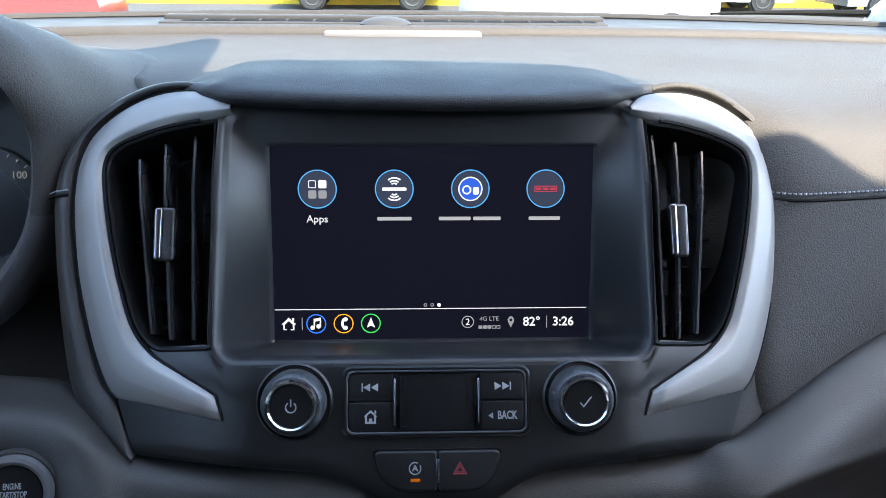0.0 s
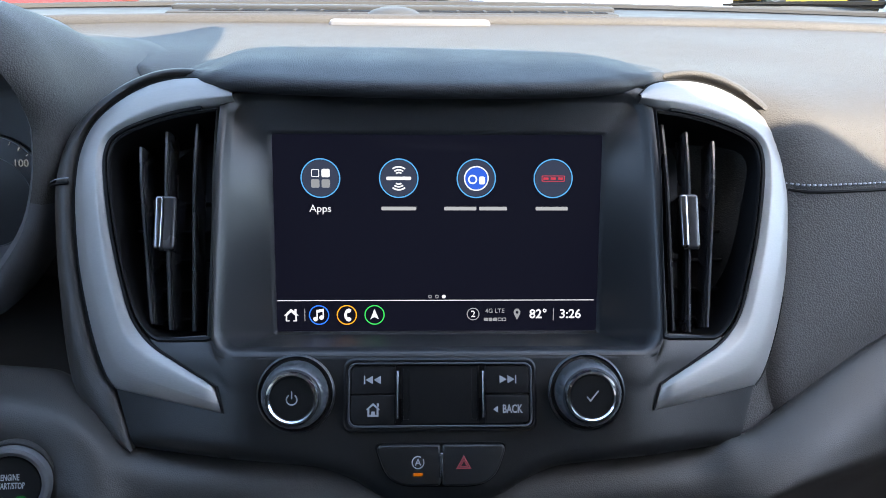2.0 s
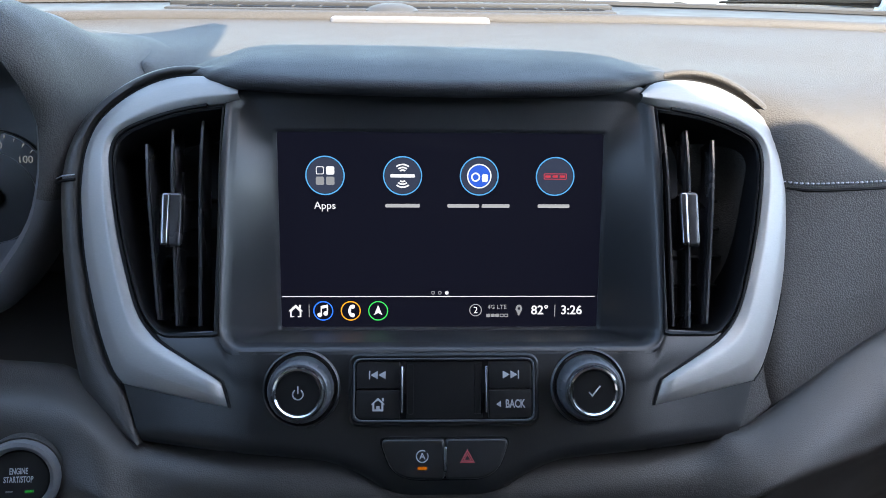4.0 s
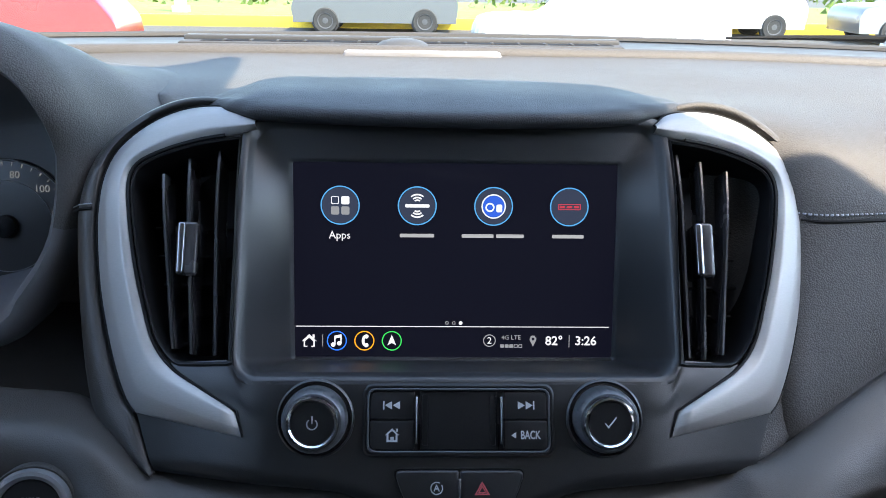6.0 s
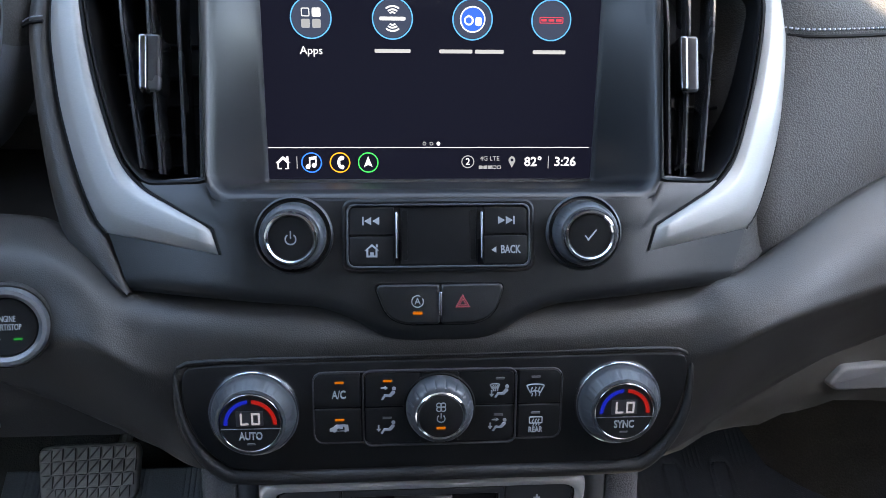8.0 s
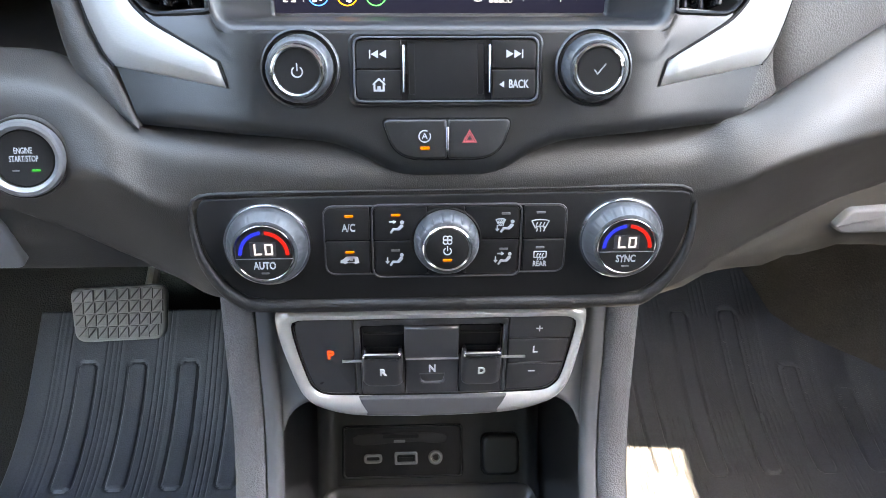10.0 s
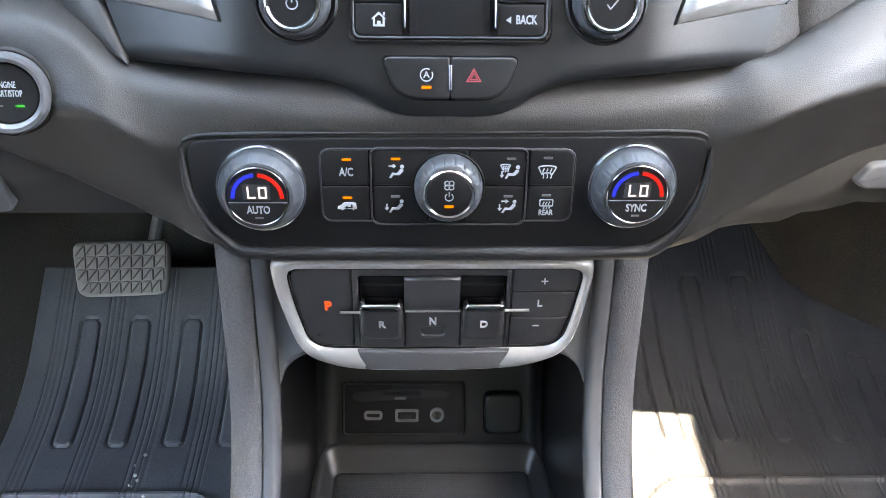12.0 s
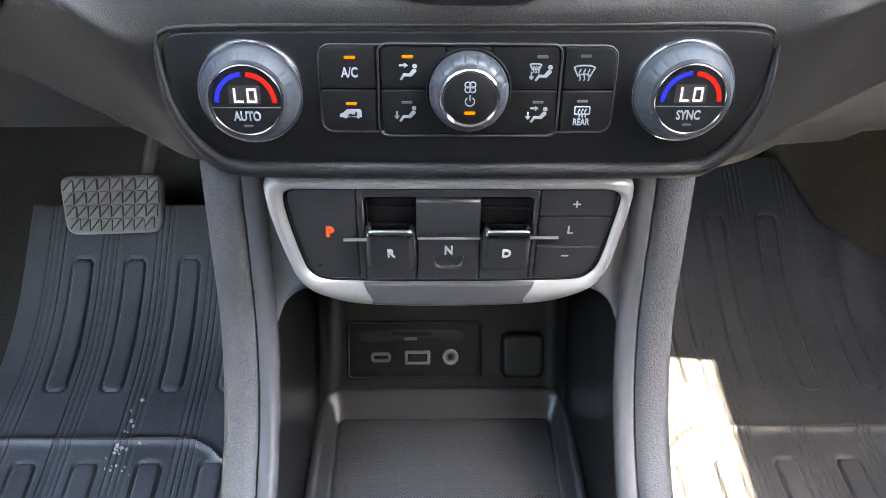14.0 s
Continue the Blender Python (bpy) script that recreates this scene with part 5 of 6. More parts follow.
    shield(bs[4], 27.4, 12.0, 2.6, 1.6, False)
    person(bs[5], 29.6, -8.6, ((-1.4, 3.0, 0), (-4.2, -0.6, 270)))
    shield(bs[6], 47.5, 10.4, 4.6, 2.6, False)
    shield(bs[7], 48.2, -6.4, 3.4, 1.9, True)
    part("lettering", letters("REAR", 4.0 * MM, 48.1 * MM, -11.6 * MM, z, wide=0.74, bold=0.00010), LEGEND, bs[7])
    return p


climate_panel()


def temperature_knob(x, v, word):
    k = thing("temperature_knob", "round grey temperature knob with a lit display above the word " + word, "knob", CLIMATE_AT @ pose(x, v, 0.0), "temperature knobs")
    ribs = lambda a: 0.00035 * max(0, math.cos(a * 22)) ** 8
    part("chrome_base", lathe([(0.0222, -0.001), (0.0222, 0.0018), (0.0214, 0.0030), (0.0204, 0.0026), (0.0202, 0.0)], 80, cap=False), CHROME, k, "thin chrome ring")
    part("skirt", lathe([(0.0203, -0.001), (0.0200, 0.004), (0.0194, 0.0062), (0.0187, 0.0074, 1), (0.0172, 0.0106, 1), (0.0164, 0.0118), (0.0152, 0.0122), (0.0142, 0.0118)], 176, ridge=ribs), KNOB_GREY, k, "ribbed grey skirt")
    face = part("face", lathe([(0.0145, 0.007), (0.0143, 0.0122), (0.0138, 0.0126), (0.004, 0.0126)], 64), BUTTON, k, "black face")
    part("face_ring", hoop(disc(0, 0, 0.0147, 64), disc(0, 0, 0.0140, 64), 0.011, 0.0129), DARK_CHROME, k)
    z = 0.0126
    part("split", plate(mm(rrect(-13.8, -3.0, 13.8, -2.6, 0.1, 1)), z - 0.0002, z + 0.0002, 0.00005, 1), SATIN, face)
    part("blue_arc", arc_band(0, -0.0005, 0.0105, 0.0123, 95, 181, z, z + 0.0004), LED_BLUE, face, "lit blue arc")
    part("red_arc", arc_band(0, -0.0005, 0.0105, 0.0123, -1, 85, z, z + 0.0004), LED_RED, face, "lit red arc")
    part("window", plate(mm(rrect(-6.6, -1.4, 6.0, 6.2, 0.5, 2)), z, z + 0.0002, 0.00005, 1), SHIFT_BLACK, face)
    for q in ([(-4.6, 5.2), (-3.7, 5.2), (-3.7, 0.2), (-0.8, 0.2), (-0.8, -0.7), (-4.6, -0.7)],):
        part("digit", plate(mm(q), z + 0.0002, z + 0.0005, 0.00005, 1), LED_WHITE, face)
    part("digit", hoop(mm(rrect(0.6, -0.7, 4.6, 5.2, 0.3, 2)), mm(rrect(1.5, 0.2, 3.7, 4.3, 0.2, 2)), z + 0.0002, z + 0.0005, bevel=0.00005), LED_WHITE, face)
    part("lettering", letters(word, 5.4 * MM, 0, -6.6 * MM, z, wide=0.72, bold=0.00012), LEGEND, face)
    part("lamp", plate(mm(rrect(-1.9, -11.0, 1.9, -10.1, 0.2, 2)), z, z + 0.0003, 0.00005, 1), DIM_LEGEND, face)


temperature_knob(-0.0893, 0.0010, "AUTO")
temperature_knob(0.0893, 0.0022, "SYNC")


def fan_knob():
    k = thing("fan_knob", "round grey fan knob with chrome ring, lit amber lamp", "knob", CLIMATE_AT @ pose(0.0002, 0.0022, 0.0))
    ribs = lambda a: 0.0006 * max(0, math.cos(a * 18)) ** 8
    part("socket", lathe([(0.0178, -0.001), (0.0178, 0.0012), (0.0172, 0.0018), (0.0168, 0.0008)], 64, cap=False), VOID, k)
    part("skirt", lathe([(0.0165, -0.001), (0.0164, 0.005), (0.0158, 0.0075, 1), (0.0146, 0.0104, 1), (0.0136, 0.0114), (0.0118, 0.0118)], 144, ridge=ribs), KNOB_GREY, k, "ribbed grey skirt")
    part("chrome_ring", lathe([(0.0124, 0.0106), (0.0122, 0.0126), (0.0116, 0.0132), (0.0108, 0.0128), (0.0106, 0.0110)], 64, cap=False), CHROME, k, "chrome ring")
    face = part("face", lathe([(0.0107, 0.0105), (0.0106, 0.0126), (0.010, 0.0130), (0.004, 0.0130)], 64), BUTTON, k, "black face")
    z = 0.0130
    for a in (45, 135, 225, 315):
        c, s = math.cos(radians(a)), math.sin(radians(a))
        part("symbol", hoop(disc(1.4 * MM * c, (4.9 + 1.4 * s) * MM, 0.0014, 16), disc(1.4 * MM * c, (4.9 + 1.4 * s) * MM, 0.0009, 16), z, z + 0.0003, bevel=0.00005), LEGEND, face)
    part("power_symbol", arc_band(0, -0.0010, 0.0016, 0.0021, 125, 415, z, z + 0.0003, 24), LEGEND, face)
    part("power_bar", plate(rrect(-0.00025, -0.0008, 0.00025, 0.0017, 0.0001, 1), z, z + 0.0003, 0.00005, 1), LEGEND, face)
    part("lamp", plate(mm(rrect(-2.2, -6.4, 2.2, -5.2, 0.3, 2)), z, z + 0.0004, 0.0001, 1), LED_AMBER, face, "lit amber lamp")


fan_knob()


# ---- gear selector ----
def gear_selector():
    p = thing("gear_selector", "push-button gear selector in a matte silver surround", "gear selector", SHIFT_AT)
    out = mm([(-86, 29.5), (-90.5, 25), (-89, 8), (-83, -18), (-78.5, -30), (-70, -38), (-49.5, -44.5), (-8, -46), (36.5, -44), (58, -37.5), (67, -30), (72, -18), (76, 8), (77, 25), (72, 29.5)])
    inn = mm([(-77, 23), (-82, 19.5), (-80.5, 4), (-76, -17), (-73, -24), (-66, -28.5), (-46, -29.5), (-8, -30), (33, -29.3), (56, -28.3), (63, -24), (66.5, -17), (70, 4), (71.5, 19.5), (66, 23)])
    o, i = even(np.vstack([smooth(out, 100), even([out[-1], out[0]], 42)[1:-1]]), 160, True), even(np.vstack([smooth(inn, 100), even([inn[-1], inn[0]], 42)[1:-1]]), 160, True)
    rows = []
    for k, h in ((0, -0.012), (0, 0.0), (0.08, 0.0022), (0.3, 0.0036), (0.6, 0.0034), (0.9, 0.0016), (1.0, 0.0), (1.0, -0.006)):
        rows.append([(*(a + (b - a) * k), h) for a, b in zip(o, i)])
    part("surround", sheet(rows, True), SHIFT_SILVER, p, "matte silver surround", sharp=50)
    part("bed", plate(inset(ccw(i), -0.0005), -0.014, -0.004, 0.0005), VOID, p)
    part("shadow_gap", tube([(x, y, 0.0002) for x, y in i], 0.0006, 6, closed=True), VOID, p)
    L = lambda pts, h, m, nm="button", bv=0.0007, z0=-0.006: part(nm, plate(mm(pts), z0, h, bv), m, p)
    b = L(fillet([(-49.6, 22.4, 1), (-81.6, 22.4, 7), (-79.8, 4, 6), (-75.4, -16.5, 6), (-71, -28.2, 8), (-49.6, -28.8, 1)]), 0.0, SHIFT_BLACK, "park_button")
    part("lettering", letters("P", 7.6 * MM, -62.6 * MM, -1.3 * MM, 0.0, bold=0.0003, wide=0.95), LED_PARK, b, "lit red letter")
    # right column
    for pts, s, x, y in ((fillet([(35.4, 8.0, 0.9), (69.8, 8.0, 0.9), (71.4, 22.4, 7), (35.4, 22.4, 0.9)]), "+", 52.2, 14.6), (fillet([(35.4, -8.8, 0.9), (67.2, -8.8, 0.9), (69.7, 7.4, 0.9), (35.4, 7.4, 0.9)]), "L", 50.6, 0.0),
                         (fillet([(35.4, -28.8, 0.9), (62.4, -27.6, 9), (67.1, -9.4, 0.9), (35.4, -9.4, 0.9)]), "-", 49.6, -15.0)):
        c = L(pts, 0.0, SHIFT_BLACK)
        if s == "L":
            part("lettering", letters(s, 6.2 * MM, x * MM, y * MM, 0.0, bold=0.0001), SHIFT_LEGEND, c)
        else:
            part("symbol", plate(mm(rrect(x - 1.8, y - 0.35, x + 1.8, y + 0.35, 0.1, 1)), 0.0, 0.0003, 0.00005, 1), SHIFT_LEGEND, c)
            if s == "+":
                part("symbol", plate(mm(rrect(x - 0.35, y - 1.8, x + 0.35, y + 1.8, 0.1, 1)), 0.0, 0.0005, 0.00005, 1), SHIFT_LEGEND, c)
    # well with two finger pockets
    fr_o, fr_i = even(mm(rrect(-49.0, -29.2, 34.8, 22.6, 1.0)), 90, True), even(mm(rrect(-46.2, -28.2, 32.6, 18.8, 0.8)), 90, True)
    part("well_frame", hoop(fr_o, fr_i, -0.006, 0.0010, bevel=0.0004), SHIFT_BLACK, p)
    for x0, x1 in ((-44.8, -22.1), (8.2, 31.4)):
        pk = even(mm(rrect(x0, -2, x1, 17.8, 0.8)), 60, True)
        part("pocket", sheet([[(x, y, 0.0) for x, y in pk], [(x, y, -0.004) for x, y in pk], [(x, y, -0.022) for x, y in inset(ccw(pk), 0.0008)]], True, (False, True)), VOID, p)
        part("pocket_lip", moved(box((x0 + 0.6) * MM, -0.0008, -0.016, (x1 - 0.6) * MM, 0.0008, -0.003, 0.0003), Matrix.Translation((0, 0.0105, 0))), PANEL, p)
    def body(xs, prof):
        return sheet([[(x * MM, y * MM, (z - e) * MM) for y, z in prof] + [(x * MM, prof[-1][0] * MM, -0.006), (x * MM, prof[0][0] * MM, -0.006)] for x, e in xs], True, (True, True))

    part("centre_cover", body(((-21.9, 0.6), (-21.4, 0), (7.2, 0), (7.7, 0.6)), smooth([(17.8, -1), (17.2, 1.2), (13, 2.4), (6, 3.4), (0, 3.2), (-2.6, 2.0), (-3.0, 0.6)], 20)), SHIFT_BLACK, p)
    def rise(x, y):
        """How far a paddle stands out, from its rounded foot to its upper edge."""
        return 0.0056 * (y + 0.0226) / 0.0270

    for x0, x1, s in ((-46.0, -22.0, "R"), (-21.4, 8.2, "N"), (8.8, 32.4, "D")):
        t = part("toggle" if s != "N" else "neutral_button", plate(mm(rrect(x0, -28.4, x1, -3.4, 1.0)), -0.006, 0.0014, 0.0008), SHIFT_BLACK, p)
        mid, level, slope = (x0 + x1) / 2, 0.0014, 0.0
        if s != "N":
            rows = []
            foot = ccw(even(mm(rrect(x0 + 0.8, -22.6, x1 - 0.8, 3.6, (5.0, 5.0, 1.2, 1.2), 6)), 72, True))
            for d, h in ((0.0, 0.0), (0.0, 0.35), (0.0006, 0.72), (0.0014, 0.92), (0.0026, 1.0), (0.0038, 1.0)):
                rows.append([(x, y, 0.0012 + (rise(x, y) + 0.0012) * h) for x, y in inset(foot, d)])
            part("paddle", sheet(rows, True, (False, True)), SHIFT_BLACK, t, sharp=60)
            cap = mm(rrect(x0 + 1.3, 1.9, x1 - 1.3, 5.4, (0.7, 0.7, 2.4, 2.4), 5))
            part("chrome_edge", plate(cap, 0.0, 0.0089, 0.0012, 3), CHROME, t, "chrome edge")
            level = 0.0028 + rise(0, -0.0096)
            slope = math.degrees(math.atan2(0.0056, 0.0270))
        else:
            part("chrome_edge", tube([(x0 * MM, -0.0034, 0.0018), (x1 * MM, -0.0034, 0.0018)], 0.0007, 8), PALE_CHROME, t, "chrome edge")
            lip = mm(rrect(mid - 7.2, -21.4, mid + 7.2, -14.0, (3.2, 3.2, 0.6, 0.6), 5))
            part("finger_lip", hoop(even(lip, 60, True), even(mm(rrect(mid - 6.4, -19.6, mid + 6.4, -14.2, (2.6, 2.6, 0.4, 0.4), 5)), 60, True), 0.0, 0.0026, bevel=0.0006), SHIFT_BLACK, t)
        lt = letters(s, (6.6 if s == "N" else 7.2) * MM, 0, 0, 0, bold=0.00022, tall=0.0006, wide=0.82)
        part("lettering", moved(lt, Matrix.Translation((mid * MM, -0.0108 if s == "N" else -0.0096, level)) @ pose(0, 0, 0, slope)), SHIFT_LEGEND, t)
    for x0, x1, y in ((-56.2, -44.0, -4.0), (31.0, 45.0, -2.8)):
        part("chrome_pin", tube([(x0 * MM, y * MM, 0.0022), (x1 * MM, y * MM, 0.0022)], 0.0008, 8), PALE_CHROME, p, "slim chrome pin")
    # black bar across the foot
    bar = mm([(-48.0, -30.2), (35.8, -30.2), (34.0, -35), (30.8, -43.0), (-8, -44.2), (-44.0, -43.2), (-46.6, -35)])
    part("foot_bar", plate(bar, -0.012, 0.0036, 0.0014), BAR_GREY, p, "dark satin bar")


gear_selector()


# ---- console ----
RAIL = smooth([(-0.070, 0.470), (-0.092, 0.447), (-0.108, 0.405), (-0.128, 0.355), (-0.165, 0.313), (-0.23, 0.283), (-0.33, 0.264), (-0.55, 0.255)], 60)
CX = -0.006


def centre_console():
    c = thing("centre_console", "dark centre console with leather-covered sides and an open storage bin", "centre console", Matrix.Identity(4))
    tang = np.gradient(RAIL, axis=0)
    nrm = np.stack([tang[:, 1], -tang[:, 0]], 1)
    nrm /= np.linalg.norm(nrm, axis=1)[:, None]
    nrm *= np.sign(-nrm[:, :1] + nrm[:, 1:] + 1e-9)
    for s in (-1, 1):
        def row(x, h):
            return [(CX + s * x, y + n[0] * h, z + n[1] * h) for (y, z), n in zip(RAIL, nrm)]
        prof = smooth([(0.0985, -0.004), (0.0985, 0.0008), (0.1000, 0.0030), (0.1080, 0.0036), (0.1140, 0.0020), (0.1170, -0.004), (0.1190, -0.03), (0.122, -0.11)], 28)
        part("side_bolster", sheet([row(x, h) for x, h in prof] + [[(CX + s * 0.125, y + 0.12, -0.012) for y, z in RAIL]]), SIDE_LEATHER, c, "grained leather side of the console", sharp=70)
        prof = smooth([(0.0980, -0.006), (0.0978, -0.0002), (0.0970, 0.0006), (0.0925, 0.0008), (0.0905, 0.0002), (0.0891, -0.0014), (0.0884, -0.0036), (0.0882, -0.0060)], 18)
        part("side_frame", sheet([row(x, h) for x, h in prof]), RAIL_GREY, c, "satin graphite frame", sharp=70)
    # filler behind the selector
    fill = []
    for x in np.concatenate([[-0.0975], np.linspace(-0.0880, 0.0880, 60), [0.0975]]):
        d = min(0.022, max(0.0, abs(x) - 0.0665))
        low = 0.3735 - (0.022 - math.sqrt(0.022 ** 2 - d * d)) if abs(x) < 0.09 else 0.3515
        fill.append([(CX + x, float(np.interp(-z, -RAIL[:, 1], RAIL[:, 0])) + 0.008, z) for z in np.linspace(0.462, low, 24)])
    part("front_face", sheet(fill), SATIN, c, "satin graphite face behind the gear selector", solid=0.003)
    # the bin: side walls from the frame down to the tray, and the rear wall with the ports
    up = lambda x, v, h=0.0: tuple(PORTS_AT @ Vector((x, v, h)))
    for s in (-1, 1):
        a = [(CX + s * 0.0886, y - n[0] * 0.0034, z - n[1] * 0.0034) for (y, z), n in zip(RAIL[12:], nrm[12:])]
        b0 = [up(CX - 0.001 + s * 0.076, 0.10, 0.01), up(CX - 0.001 + s * 0.074, 0.06), up(CX - 0.001 + s * 0.073, 0.03), up(CX - 0.001 + s * 0.0735, -0.024), (CX + s * 0.078, -0.14, 0.252), (CX + s * 0.082, -0.25, 0.246), (CX + s * 0.084, -0.55, 0.245)]
        b = smooth(b0, len(a))
        rows = []
        for k in np.linspace(0, 1, 14):
            e = math.sin(math.pi * k) * 0.0025
            rows.append([(p[0] + (q[0] - p[0]) * k + s * e, p[1] + (q[1] - p[1]) * k, p[2] + (q[2] - p[2]) * k) for p, q in zip(a, b)])
        part("bin_wall", sheet(rows), BIN, c, sharp=70)
        # soft corner between the side wall and the rear wall
        bend = []
        for v in np.linspace(-0.030, 0.075, 16):
            edge = CX - 0.001 + s * float(np.interp(v, (-0.024, 0.03, 0.06, 0.1), (0.0735, 0.073, 0.074, 0.076)))
            r = 0.010 + 0.004 * max(0, v / 0.06)
            lift = 0.02 * max(0, (v - 0.03) / 0.05) ** 2
            p, q, w = Vector((edge + s * 0.0016, v, r * 1.5 + lift)), Vector((edge - s * 0.0002, v, lift)), Vector((edge - s * r, v, 0.0006 + lift))
            bend.append([up(*(p * (1 - t) ** 2 + q * 2 * t * (1 - t) + w * t * t)) for t in np.linspace(0, 1, 10)])
        part("bin_corner", sheet(bend), BIN, c, sharp=80)
    wall = [[up(x, v, 0.02 * max(0, (v - 0.03) / 0.05) ** 2 - 0.0005) for x in np.linspace(-0.086, 0.074, 10)] for v in np.linspace(-0.03, 0.09, 14)]
    part("bin_rear_wall", sheet(wall), BIN, c, solid=0.003)
    floor = [[(CX + x, y, z) for x in np.linspace(-0.088, 0.088, 8)] for y, z in ((-0.08, 0.2535), (-0.14, 0.247), (-0.25, 0.243), (-0.55, 0.243))]
    part("bin_floor", sheet(floor), PANEL, c, solid=0.003)


centre_console()


def port_panel():
    p = thing("port_panel", "black port panel with USB, audio and card sockets", "port panel", PORTS_AT)
    o, i = even(mm(rrect(-66.2, -14.6, 16.6, 21.2, 2.2)), 100, True), even(mm(rrect(-65.2, -13.6, 15.6, 20.2, 1.6)), 100, True)
    part("rim", hoop(o, i, -0.002, 0.0022, bevel=0.0005), RIM, p)
    part("plate", plate(i, -0.002, 0.0012, 0.0003), VOID, p)
    part("shadow_gap", hoop(inset(ccw(o), -0.0009), o, -0.002, 0.0008, bevel=0.0002), VOID, p)
    z = 0.0012
    part("card_flap", plate(smooth(mm([(-56, 15.2), (-20, 16.6), (4.4, 15.4), (3.0, 9.0), (-20, 10.4), (-55, 8.6)]), 40, True), z - 0.0002, z + 0.0006, 0.0003), BUTTON, p)
    part("card_slot", plate(mm(rrect(-38.5, 13.0, -13.6, 15.4, 0.5)), z, z + 0.0008, 0.0002), VOID, p)
    part("card_mark", plate(mm(rrect(-31, 9.8, -23, 11.8, 0.4)), z + 0.0004, z + 0.0008, 0.0001), DIM_LEGEND, p)
    for x0, x1, y0, y1, r, nm in ((-51.9, -39.1, -4.0, 2.2, 2.6, "usb_c_socket"), (-30.6, -14.6, -5.4, 3.2, 1.2, "usb_socket")):
        s = part(nm, hoop(even(mm(rrect(x0, y0, x1, y1, r)), 60, True), even(mm(rrect(x0 + 1.9, y0 + 1.8, x1 - 1.9, y1 - 1.8, max(0.4, r - 1.7))), 60, True), z - 0.002, z + 0.0022, bevel=0.0006), GREY_TRIM, p, "grey-rimmed socket")
        part("opening", plate(mm(rrect(x0 + 1.8, y0 + 1.7, x1 - 1.8, y1 - 1.7, 0.4)), z - 0.001, z + 0.0004, 0.0001), VOID, s)
        if nm == "usb_socket":
            part("tongue", plate(mm(rrect(x0 + 3.2, y0 + 2.6, x1 - 3.2, y0 + 5.0, 0.3)), z, z + 0.0014, 0.0002), PANEL, s)
    s = part("audio_socket", hoop(disc(-0.0020, -0.0009, 0.0050, 32), disc(-0.0020, -0.0009, 0.0032, 32), z - 0.002, z + 0.0020, bevel=0.0006), GREY_TRIM, p, "grey-rimmed round socket")
    part("contact", hoop(disc(-0.0020, -0.0009, 0.0031, 32), disc(-0.0020, -0.0009, 0.0018, 32), z - 0.002, z + 0.0012, bevel=0.0003), CHROME, s)
    part("opening", plate(disc(-0.0020, -0.0009, 0.0020, 24), z - 0.002, z - 0.0002, 0.0001), VOID, s)
    for x in (-45.5, -22.6, -2.0):
        part("small_mark", plate(mm(rrect(x - 2.2, -10.0, x + 2.2, -8.6, 0.3)), z, z + 0.0003, 0.0001), VOID, p)
    cap = thing("outlet_cap", "black square power outlet cap in the storage bin", "outlet cap", PORTS_AT)
    part("recess", hoop(even(mm(rrect(29.4, -15.0, 57.6, 15.4, 6)), 80, True), even(mm(rrect(30.2, -14.2, 56.8, 14.6, 5)), 80, True), -0.002, 0.0006, bevel=0.0003), VOID, cap)
    part("lid", plate(mm(rrect(30.4, -14.0, 56.6, 14.4, 6)), -0.002, 0.0052, 0.0030, 5), FASCIA, cap)


port_panel()


